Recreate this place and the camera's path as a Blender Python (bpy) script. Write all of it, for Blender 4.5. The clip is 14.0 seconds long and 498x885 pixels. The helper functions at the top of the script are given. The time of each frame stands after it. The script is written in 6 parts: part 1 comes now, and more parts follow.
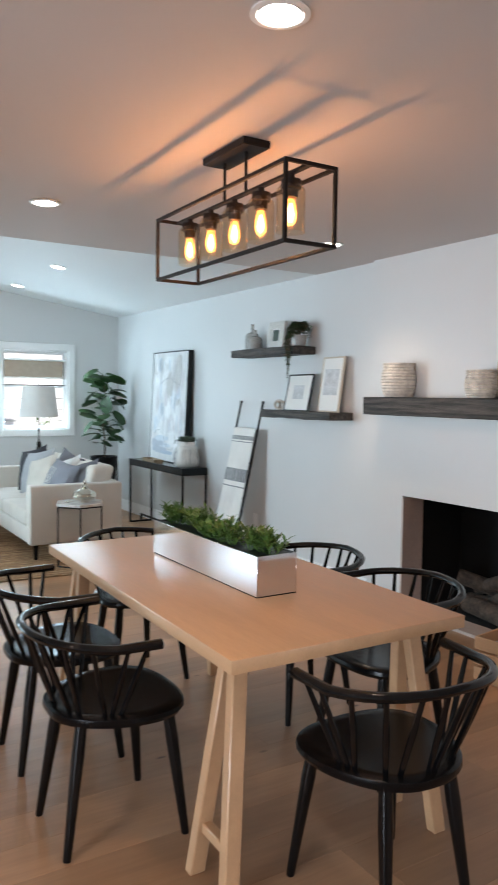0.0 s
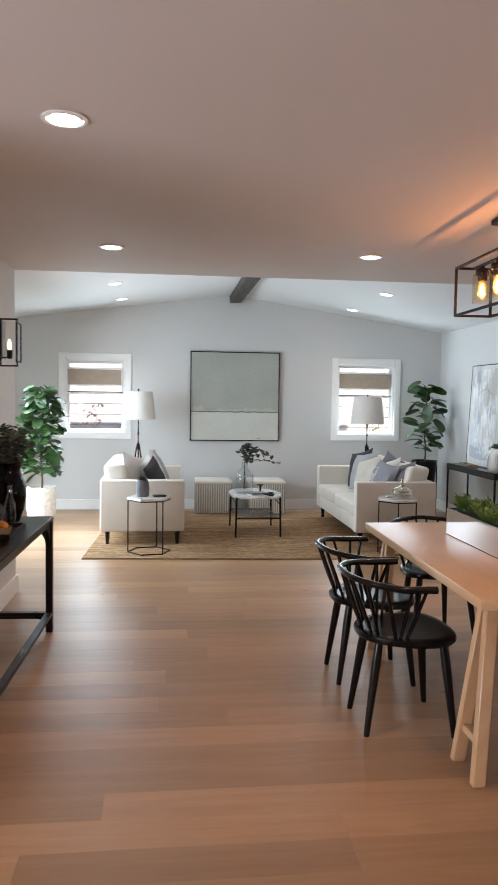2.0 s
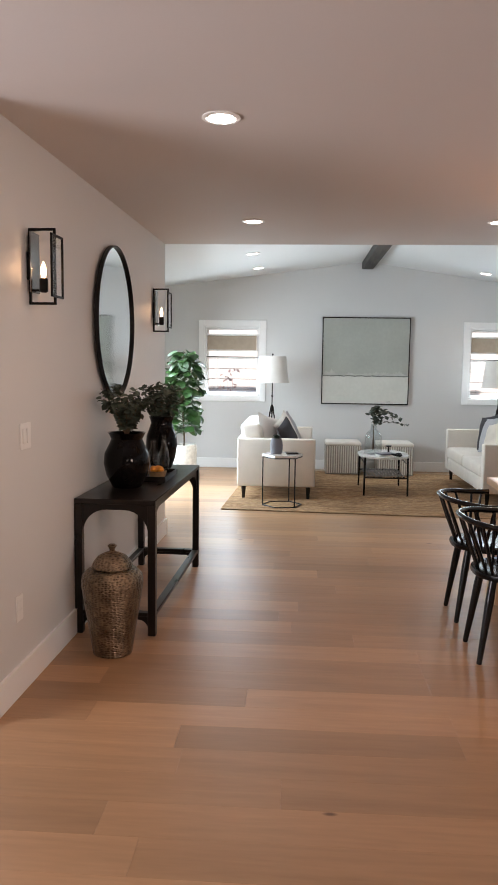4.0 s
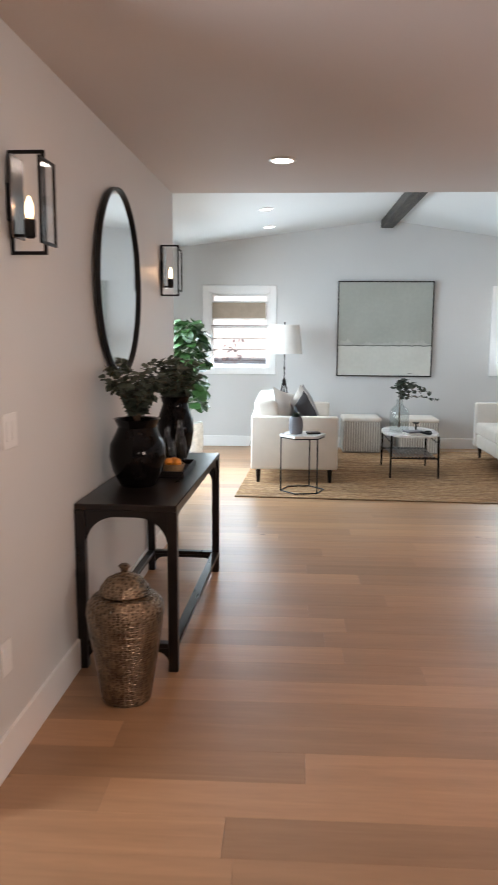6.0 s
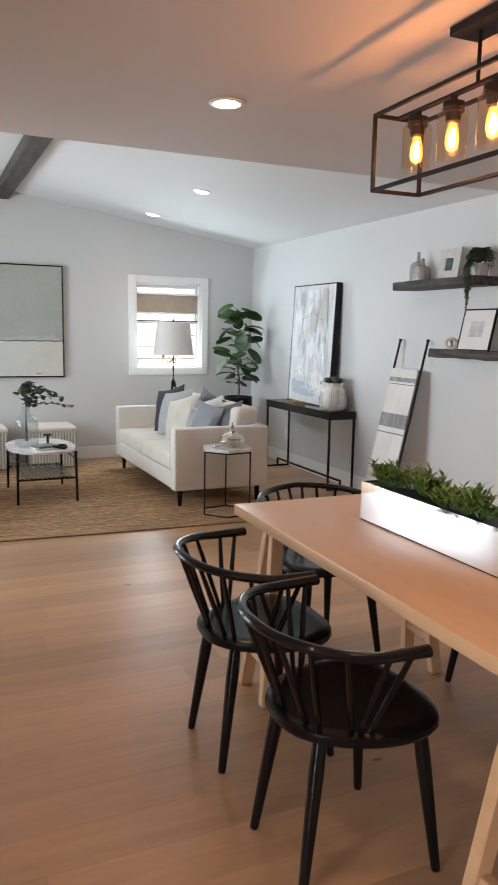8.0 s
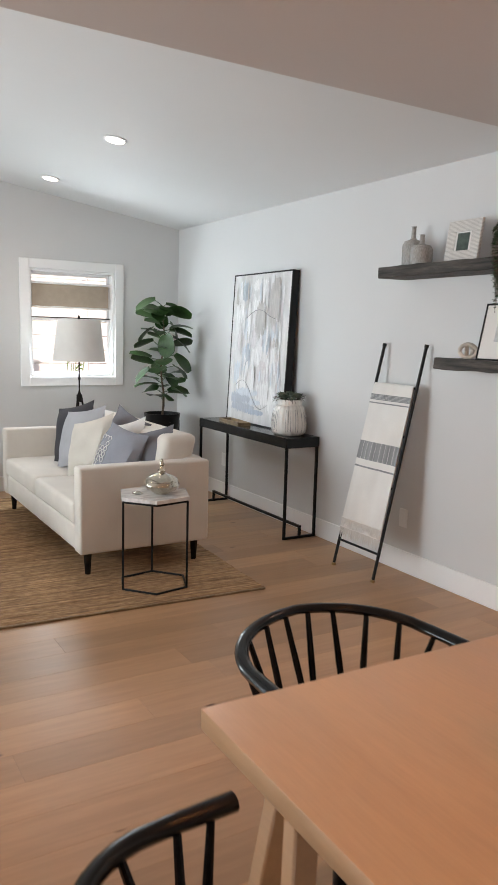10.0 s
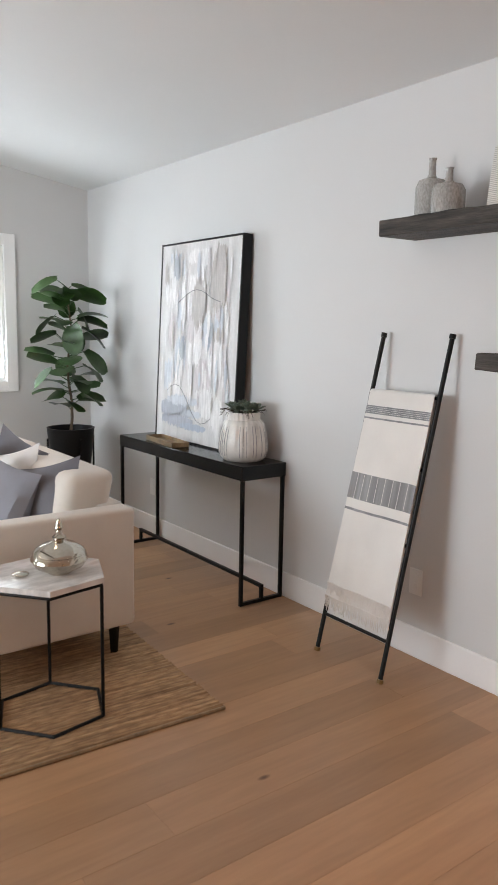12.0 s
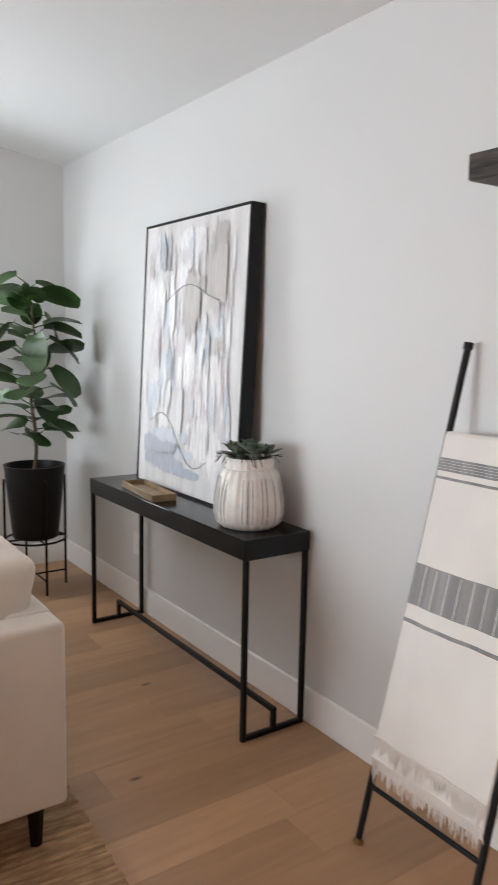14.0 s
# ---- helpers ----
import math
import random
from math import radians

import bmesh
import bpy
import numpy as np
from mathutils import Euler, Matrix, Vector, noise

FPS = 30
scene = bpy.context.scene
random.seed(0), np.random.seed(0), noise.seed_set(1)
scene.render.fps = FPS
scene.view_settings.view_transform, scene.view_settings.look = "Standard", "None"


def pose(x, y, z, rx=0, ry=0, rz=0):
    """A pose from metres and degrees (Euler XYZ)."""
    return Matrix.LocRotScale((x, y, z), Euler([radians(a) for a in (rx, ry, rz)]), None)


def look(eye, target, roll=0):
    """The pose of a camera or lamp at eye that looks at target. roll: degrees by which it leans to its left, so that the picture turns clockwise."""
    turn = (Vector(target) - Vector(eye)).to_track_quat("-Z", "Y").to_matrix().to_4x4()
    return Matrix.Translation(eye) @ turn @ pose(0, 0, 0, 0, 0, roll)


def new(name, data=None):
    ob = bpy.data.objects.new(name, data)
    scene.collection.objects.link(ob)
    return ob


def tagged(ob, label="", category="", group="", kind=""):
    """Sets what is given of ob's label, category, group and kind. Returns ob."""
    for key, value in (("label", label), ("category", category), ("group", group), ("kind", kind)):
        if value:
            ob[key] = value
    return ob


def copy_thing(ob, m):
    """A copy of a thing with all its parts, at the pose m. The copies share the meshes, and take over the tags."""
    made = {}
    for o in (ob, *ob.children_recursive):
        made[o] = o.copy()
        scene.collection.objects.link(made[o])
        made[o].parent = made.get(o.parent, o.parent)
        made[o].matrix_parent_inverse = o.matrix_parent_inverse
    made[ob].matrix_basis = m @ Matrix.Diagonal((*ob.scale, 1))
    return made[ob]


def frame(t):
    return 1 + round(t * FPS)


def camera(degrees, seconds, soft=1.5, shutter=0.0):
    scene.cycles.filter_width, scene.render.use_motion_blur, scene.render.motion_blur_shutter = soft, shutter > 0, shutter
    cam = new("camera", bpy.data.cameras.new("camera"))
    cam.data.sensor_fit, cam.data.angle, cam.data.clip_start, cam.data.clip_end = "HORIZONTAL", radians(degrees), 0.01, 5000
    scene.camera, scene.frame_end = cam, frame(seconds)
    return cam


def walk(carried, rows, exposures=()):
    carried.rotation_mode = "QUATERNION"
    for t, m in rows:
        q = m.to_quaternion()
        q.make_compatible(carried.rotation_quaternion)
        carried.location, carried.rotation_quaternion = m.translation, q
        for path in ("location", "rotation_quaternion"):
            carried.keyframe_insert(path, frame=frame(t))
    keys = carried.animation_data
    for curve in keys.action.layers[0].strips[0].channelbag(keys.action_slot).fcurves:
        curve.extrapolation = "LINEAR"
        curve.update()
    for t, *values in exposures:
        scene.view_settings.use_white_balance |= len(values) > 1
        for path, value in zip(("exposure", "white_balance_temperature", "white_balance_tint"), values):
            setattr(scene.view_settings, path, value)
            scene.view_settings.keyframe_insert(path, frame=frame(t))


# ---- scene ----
cam = camera(37.1, 14.0, shutter=0.3)
PATH = [
    (0, (-0.583, -0.987, 1.465), (0.468, 0.71, 1.339), 0.8),
    (0.5, (-0.605, -1.206, 1.487), (0.158, 0.639, 1.365), 0.6),
    (1, (-0.645, -1.414, 1.496), (-0.104, 0.508, 1.378), 0.7),
    (1.5, (-0.68, -1.64, 1.499), (-0.323, 0.325, 1.382), 0.7),
    (2, (-0.776, -1.945, 1.5), (-0.552, 0.038, 1.381), 0.8),
    (2.5, (-0.792, -2.228, 1.486), (-0.675, -0.235, 1.362), 0.6),
    (3, (-0.782, -2.414, 1.473), (-0.765, -0.419, 1.332), 0.7),
    (3.5, (-0.789, -2.437, 1.439), (-0.862, -0.445, 1.276), 0.7),
    (3.7, (-0.786, -2.426, 1.446), (-0.892, -0.437, 1.264), 0.9),
    (5.8, (-1.092, -1.717, 1.473), (-1.244, 0.256, 1.182), 0.5),
    (6, (-1.068, -1.598, 1.45), (-1.171, 0.379, 1.161), 0.3),
    (6.5, (-1.039, -1.266, 1.477), (-0.872, 0.706, 1.185), 0.3),
    (7, (-0.949, -0.967, 1.456), (-0.487, 0.957, 1.166), 0.6),
    (7.5, (-0.842, -0.624, 1.469), (-0.171, 1.236, 1.173), 0.8),
    (8, (-0.728, -0.313, 1.458), (0.08, 1.493, 1.161), 1.0),
    (8.5, (-0.519, 0.062, 1.456), (0.382, 1.822, 1.152), 1.2),
    (10.8, (0.055, 1.862, 1.444), (1.091, 3.548, 1.152), 1.3),
    (11, (0.139, 1.994, 1.445), (1.183, 3.674, 1.145), 1.2),
    (11.5, (0.354, 2.286, 1.448), (1.455, 3.928, 1.142), 1.1),
    (12, (0.535, 2.596, 1.422), (1.716, 4.182, 1.12), 1.0),
    (12.5, (0.729, 2.863, 1.435), (1.988, 4.387, 1.133), 1.1),
    (13, (0.961, 3.121, 1.437), (2.262, 4.61, 1.14), 1.2),
    (13.5, (1.134, 3.348, 1.429), (2.429, 4.843, 1.134), 1.2),
    (14, (1.304, 3.533, 1.406), (2.433, 5.162, 1.138), 1.1),
]
walk(cam, [(t, look(eye, target, roll)) for t, eye, target, roll in PATH], exposures=[(0, 0.12, 6250, 12), (1.5, -0.08, 6700, 19), (3, -0.17, 7150, 22), (6, -0.02, 6850, 20), (7.5, 0.0, 7100, 22), (8.5, 0.06, 7200, 22), (11, 0.01, 7500, 26), (12.5, 0.14, 7500, 27), (14, 0.15, 7550, 28)])

# ---- world, sun, large lights ----
def sky_world():
    w = bpy.data.worlds.new("sky")
    scene.world = w
    w.use_nodes = True
    nt = w.node_tree
    nt.nodes.clear()
    out, bg, sky = nt.nodes.new("ShaderNodeOutputWorld"), nt.nodes.new("ShaderNodeBackground"), nt.nodes.new("ShaderNodeTexSky")
    sky.sky_type, sky.sun_disc = "NISHITA", False
    sky.sun_elevation, sky.sun_rotation = radians(33), radians(168)
    bg.inputs["Strength"].default_value = 0.15
    nt.links.new(sky.outputs[0], bg.inputs[0])
    nt.links.new(bg.outputs[0], out.inputs[0])


def lamp(kind, m, energy, colour, **more):
    data = bpy.data.lights.new(kind.lower() + "_light", kind)
    data.energy, data.color = energy, colour
    for key, value in more.items():
        setattr(data, key, value)
    ob = new(kind.lower() + "_light", data)
    ob.matrix_world = m
    return ob


sky_world()
sun = lamp("SUN", look((1.5, -7.0, 4.6), (0, 0, 0)), 5.0, (1.0, 0.95, 0.88), angle=radians(0.5))
DAY = (0.66, 0.89, 1.0)
# the sky's light through the openings of the side walls
lamp("AREA", look((-2.66, 5.9, 1.12), (0, 5.9, 0.25)), 146, DAY, shape="RECTANGLE", size=2.4, size_y=1.95, spread=radians(150))
lamp("AREA", look((-4.45, -1.3, 0.95), (3.0, 2.2, 0.75)), 68, (0.84, 0.93, 1.0), shape="RECTANGLE", size=1.8, size_y=1.3, spread=radians(105))
lamp("AREA", look((0.2, -5.45, 1.6), (0.2, -2, 0.2)), 10, (1.0, 0.92, 0.84), shape="RECTANGLE", size=1.1, size_y=0.8)
# added warm fill for the mirror wall, from an invented east opening behind the start
lamp("AREA", look((2.93, -4.3, 1.5), (-2.0, 1.3, 1.15)), 13, (1.0, 0.87, 0.76), shape="RECTANGLE", size=1.6, size_y=1.1, spread=radians(55))
lamp("AREA", look((-1.7, 7.96, 1.5), (-1.7, 6, 1.0)), 24, DAY, shape="RECTANGLE", size=0.7, size_y=0.9)
lamp("AREA", look((1.96, 7.96, 1.5), (1.96, 6, 1.0)), 24, DAY, shape="RECTANGLE", size=0.7, size_y=0.9)


# ---- materials ----
def material(name, colour, rough=0.5, metal=0.0, vary=0.06, scale=3.0, fine=90.0, bump=0.05, stretch=(1, 1, 1), second=None, share=0.5, random=0.0, **more):
    """Base colour with broad and fine variation, a rough fine relief, and a tone of its own for each object."""
    m = bpy.data.materials.new(name)
    m.use_nodes = True
    nt = m.node_tree
    n, link = nt.nodes, nt.links.new
    p = n["Principled BSDF"]
    p.inputs["Metallic"].default_value = metal
    tex = n.new("ShaderNodeTexCoord")
    mapping = n.new("ShaderNodeMapping")
    mapping.inputs["Scale"].default_value = stretch
    link(tex.outputs["Object"], mapping.inputs["Vector"])
    broad, small = n.new("ShaderNodeTexNoise"), n.new("ShaderNodeTexNoise")
    broad.inputs["Scale"].default_value, broad.inputs["Detail"].default_value = scale, 4
    small.inputs["Scale"].default_value, small.inputs["Detail"].default_value = fine, 3
    link(mapping.outputs[0], broad.inputs["Vector"])
    link(mapping.outputs[0], small.inputs["Vector"])
    ramp = n.new("ShaderNodeValToRGB")
    a = tuple(max(c * (1 - vary), 0) for c in colour)
    b = second or tuple(min(c * (1 + vary), 1) for c in colour)
    ramp.color_ramp.elements[0].position, ramp.color_ramp.elements[1].position = 0.5 - 0.25 * share * 1.2, 0.5 + 0.25 * share * 1.2
    ramp.color_ramp.elements[0].color, ramp.color_ramp.elements[1].color = (*a, 1), (*b, 1)
    link(broad.outputs[0], ramp.inputs[0])
    mix = n.new("ShaderNodeMix")
    mix.data_type, mix.blend_type = "RGBA", "MULTIPLY"
    mix.inputs[0].default_value = 1.0
    grain = n.new("ShaderNodeMapRange")
    grain.inputs["To Min"].default_value, grain.inputs["To Max"].default_value = 1 - vary * 1.5, 1 + vary * 1.5
    link(small.outputs[0], grain.inputs[0])
    link(ramp.outputs[0], mix.inputs[6])
    link(grain.outputs[0], mix.inputs[7])
    last = mix.outputs[2]
    if random:
        info, tone, mul = n.new("ShaderNodeObjectInfo"), n.new("ShaderNodeMapRange"), n.new("ShaderNodeMix")
        tone.inputs["To Min"].default_value, tone.inputs["To Max"].default_value = 1 - random, 1 + random
        mul.data_type, mul.blend_type = "RGBA", "MULTIPLY"
        mul.inputs[0].default_value = 1.0
        link(info.outputs["Random"], tone.inputs[0])
        link(last, mul.inputs[6])
        link(tone.outputs[0], mul.inputs[7])
        last = mul.outputs[2]
    link(last, p.inputs["Base Color"])
    r = n.new("ShaderNodeMapRange")
    r.inputs["To Min"].default_value, r.inputs["To Max"].default_value = max(rough - 0.08, 0.02), min(rough + 0.08, 1)
    link(broad.outputs[0], r.inputs[0])
    link(r.outputs[0], p.inputs["Roughness"])
    if bump:
        bm = n.new("ShaderNodeBump")
        bm.inputs["Strength"].default_value, bm.inputs["Distance"].default_value = bump, 0.004
        link(small.outputs[0], bm.inputs["Height"])
        link(bm.outputs[0], p.inputs["Normal"])
    for key, value in more.items():
        p.inputs[key.replace("_", " ")].default_value = value
    return m


def glowing(name, colour, strength):
    m = bpy.data.materials.new(name)
    m.use_nodes = True
    p = m.node_tree.nodes["Principled BSDF"]
    p.inputs["Base Color"].default_value = (*colour, 1)
    p.inputs["Emission Color"].default_value = (*colour, 1)
    p.inputs["Emission Strength"].default_value = strength
    return m


def clear(name, colour=(1, 1, 1), rough=0.02, thin=True):
    """Glass: thin panes let light straight through, with a faint gloss."""
    m = bpy.data.materials.new(name)
    m.use_nodes = True
    nt = m.node_tree
    n, link = nt.nodes, nt.links.new
    n.clear()
    out = n.new("ShaderNodeOutputMaterial")
    t, g, mix = n.new("ShaderNodeBsdfTransparent"), n.new("ShaderNodeBsdfGlossy"), n.new("ShaderNodeMixShader")
    weight, power, add = n.new("ShaderNodeLayerWeight"), n.new("ShaderNodeMath"), n.new("ShaderNodeMath")
    t.inputs[0].default_value = (*colour, 1)
    g.inputs["Roughness"].default_value = rough
    power.operation, add.operation = "POWER", "MULTIPLY_ADD"
    power.inputs[1].default_value, add.inputs[1].default_value, add.inputs[2].default_value = 4.0, 0.45, 0.04
    link(weight.outputs["Facing"], power.inputs[0])
    link(power.outputs[0], add.inputs[0])
    link(add.outputs[0], mix.inputs[0])
    link(t.outputs[0], mix.inputs[1])
    link(g.outputs[0], mix.inputs[2])
    link(mix.outputs[0], out.inputs[0])
    return m


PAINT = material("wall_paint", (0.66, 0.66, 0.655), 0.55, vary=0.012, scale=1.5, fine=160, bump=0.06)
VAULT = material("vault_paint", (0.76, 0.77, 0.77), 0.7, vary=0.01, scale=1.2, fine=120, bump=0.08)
# white like the vault; the dining area's dim warm light is in this colour
DIMMED_CEILING = material("dimmed_ceiling_paint", (0.60, 0.55, 0.53), 0.7, vary=0.01, scale=1.2, fine=120, bump=0.08)
TRIM = material("trim_paint", (0.88, 0.88, 0.875), 0.35, vary=0.01, scale=4, bump=0.02)
OAK = material("oak_plank", (0.415, 0.236, 0.128), 0.37, vary=0.07, scale=1.1, fine=14, bump=0.05, stretch=(0.6, 5, 1), random=0.20)
UNDER = material("subfloor", (0.11, 0.07, 0.045), 0.8)
BEECH = material("light_wood", (0.53, 0.322, 0.178), 0.36, vary=0.05, scale=2.2, fine=22, bump=0.0, stretch=(7, 0.7, 7))
BLACKWOOD = material("black_lacquer", (0.004, 0.004, 0.0045), 0.17, vary=0.2, scale=9, fine=60, bump=0.02, Specular_IOR_Level=0.3)
LEATHER = material("black_seat_lacquer", (0.0035, 0.0035, 0.004), 0.24, vary=0.1, scale=5, fine=160, bump=0.02, Specular_IOR_Level=0.2)
IRON = material("black_iron", (0.007, 0.006, 0.006), 0.45, metal=0.6, vary=0.2, scale=20, fine=150, bump=0.12)
BRONZE = material("dark_bronze_frame", (0.012, 0.008, 0.0065), 0.55, metal=0.0, vary=0.2, scale=30, bump=0.05, Specular_IOR_Level=0.15)
DARKWOOD = material("espresso_wood", (0.010, 0.0075, 0.007), 0.3, vary=0.25, scale=3, fine=60, bump=0.1, stretch=(4, 1, 4), Specular_IOR_Level=0.3)
BARNWOOD = material("weathered_dark_timber", (0.012, 0.009, 0.0075), 0.6, vary=0.5, scale=4, fine=26, bump=1.0, stretch=(7, 0.7, 11), second=(0.095, 0.078, 0.066), share=0.6)
LINEN = material("ivory_upholstery", (0.71, 0.65, 0.58), 0.85, vary=0.04, scale=5, fine=420, bump=0.25, Sheen_Weight=0.25)
GROOVE_LINEN = material("taupe_groove_fabric", (0.34, 0.31, 0.27), 0.9, vary=0.05, scale=5, fine=300, bump=0.2)
STRIPE_LINEN = material("ribbed_ivory_fabric", (0.66, 0.63, 0.58), 0.9, vary=0.05, scale=5, fine=300, bump=0.2)
SHADE = material("lamp_shade_linen", (0.80, 0.77, 0.73), 0.9, vary=0.03, scale=8, fine=380, bump=0.15)
MARBLE = material("white_marble", (0.60, 0.585, 0.57), 0.18, vary=0.03, scale=11, second=(0.83, 0.82, 0.805), bump=0.0, stretch=(1, 2.4, 1))
STEEL = material("polished_steel", (0.80, 0.81, 0.83), 0.04, metal=1.0, vary=0.02, scale=4, bump=0.0)
GUNMETAL = material("dark_polished_steel", (0.30, 0.28, 0.27), 0.16, metal=1.0, vary=0.05, scale=5, bump=0.0)
SILVER = material("antique_silver", (0.58, 0.53, 0.45), 0.14, metal=1.0, vary=0.1, scale=12, bump=0.05)
HAMMERED = material("hammered_bronze", (0.17, 0.125, 0.088), 0.30, metal=0.85, vary=0.35, scale=16, fine=60, bump=0.8)
BLACKGLAZE = material("black_glaze", (0.005, 0.004, 0.004), 0.06, vary=0.3, scale=7, bump=0.02, Specular_IOR_Level=0.16)
WHITEGLAZE = material("white_glazed_ceramic", (0.74, 0.71, 0.67), 0.22, vary=0.06, scale=14, fine=70, bump=0.2)
GREYGLAZE = material("grey_crackled_ceramic", (0.30, 0.29, 0.275), 0.12, vary=0.10, scale=95, fine=150, bump=0.10, stretch=(1.6, 1.6, 0.7), second=(0.46, 0.445, 0.42), share=0.8)
WHITEWASH = material("whitewashed_clay", (0.62, 0.56, 0.49), 0.8, vary=0.2, scale=16, fine=50, bump=0.5)
BASKET = material("white_woven_basket", (0.66, 0.63, 0.58), 0.85, vary=0.12, scale=20, fine=90, bump=0.5)
SOIL = material("potting_soil", (0.04, 0.028, 0.02), 0.95, vary=0.4, scale=40, bump=0.8)
LEAF = material("fig_leaf", (0.026, 0.075, 0.018), 0.38, vary=0.3, scale=7, fine=40, bump=0.15, random=0.15)
LEAFPALE = material("pale_green_leaf", (0.10, 0.19, 0.04), 0.5, vary=0.3, scale=9, fine=60, bump=0.1)
EUCA = material("dried_eucalyptus_leaf", (0.06, 0.08, 0.06), 0.6, vary=0.3, scale=12, fine=60, bump=0.1)
SUCC = material("succulent_leaf", (0.11, 0.15, 0.11), 0.5, vary=0.25, scale=16, bump=0.05)
STEM = material("brown_stem", (0.11, 0.075, 0.045), 0.7, vary=0.25, scale=18, bump=0.3)
GREYFAB = material("slate_grey_fabric", (0.17, 0.17, 0.19), 0.9, vary=0.08, scale=6, fine=380, bump=0.25)
DARKFAB = material("charcoal_fabric", (0.045, 0.043, 0.05), 0.9, vary=0.1, scale=6, fine=380, bump=0.25)
PALEFAB = material("pale_grey_fabric", (0.42, 0.42, 0.44), 0.9, vary=0.06, scale=6, fine=380, bump=0.25)
BLUEFAB = material("blue_grey_fabric", (0.27, 0.275, 0.31), 0.9, vary=0.07, scale=6, fine=380, bump=0.25)
WHITEFAB = material("white_fabric", (0.74, 0.72, 0.69), 0.9, vary=0.04, scale=6, fine=380, bump=0.25)
CREAMFAB = material("cream_fabric", (0.66, 0.61, 0.54), 0.9, vary=0.05, scale=6, fine=380, bump=0.25)
BLACKMETAL = material("matt_black_metal", (0.009, 0.009, 0.0095), 0.42, metal=0.2, vary=0.1, bump=0.02, Specular_IOR_Level=0.3)
BRASS = material("aged_brass", (0.35, 0.24, 0.12), 0.3, metal=1.0, vary=0.1, bump=0.02)
PLASTIC = material("white_plastic", (0.80, 0.80, 0.79), 0.3, vary=0.01, bump=0.0)
PAPER = material("white_paper", (0.78, 0.77, 0.74), 0.8, vary=0.02, bump=0.02)
BIRCH = material("pale_wood_frame", (0.58, 0.50, 0.40), 0.5, vary=0.06, stretch=(5, 5, 1))
TRAYWOOD = material("honey_wood_tray", (0.26, 0.17, 0.09), 0.45, vary=0.25, scale=12, bump=0.2)
SOOT = material("black_firebox", (0.003, 0.003, 0.0035), 0.9, vary=0.3, bump=0.3)
CLAY = material("taupe_stone_reveal", (0.48, 0.40, 0.36), 0.7, vary=0.1, bump=0.2)
LOGWOOD = material("charred_log_bark", (0.055, 0.040, 0.030), 0.9, vary=0.5, scale=12, fine=50, bump=0.9)
CANLIGHT = glowing("recessed_lamp_glow", (1.0, 0.94, 0.84), 12.0)
BULBGLOW = glowing("warm_bulb_glow", (1.0, 0.66, 0.36), 8.0)
HOTGLASS = material("lit_amber_glass", (1.0, 0.55, 0.18), 0.05, vary=0.0, bump=0.0, Alpha=0.32, Emission_Color=(1.0, 0.42, 0.12, 1), Emission_Strength=0.9)
GLASS = clear("clear_glass")
AMBER = clear("faint_amber_glass", (1.0, 0.95, 0.87))
BOTTLE = clear("bottle_glass", (0.93, 0.95, 0.95))
MIRROR = material("mirror_silver", (0.9, 0.92, 0.91), 0.02, metal=1.0, vary=0.0, bump=0.0)
FENCE = material("white_fence_board", (0.88, 0.87, 0.86), 0.7, vary=0.06, scale=6, bump=0.2)
EARTH = material("garden_ground", (0.22, 0.19, 0.14), 0.95, vary=0.3, scale=2, bump=0.5)
PINK = material("pink_blossom", (0.88, 0.62, 0.60), 0.8, vary=0.3, scale=20)
TANCLOTH = material("tan_roller_shade", (0.40, 0.32, 0.25), 0.9, vary=0.05, scale=20, fine=300, bump=0.1)
ORANGE = material("orange_fruit_skin", (0.70, 0.26, 0.03), 0.5, vary=0.15, scale=30, bump=0.2)


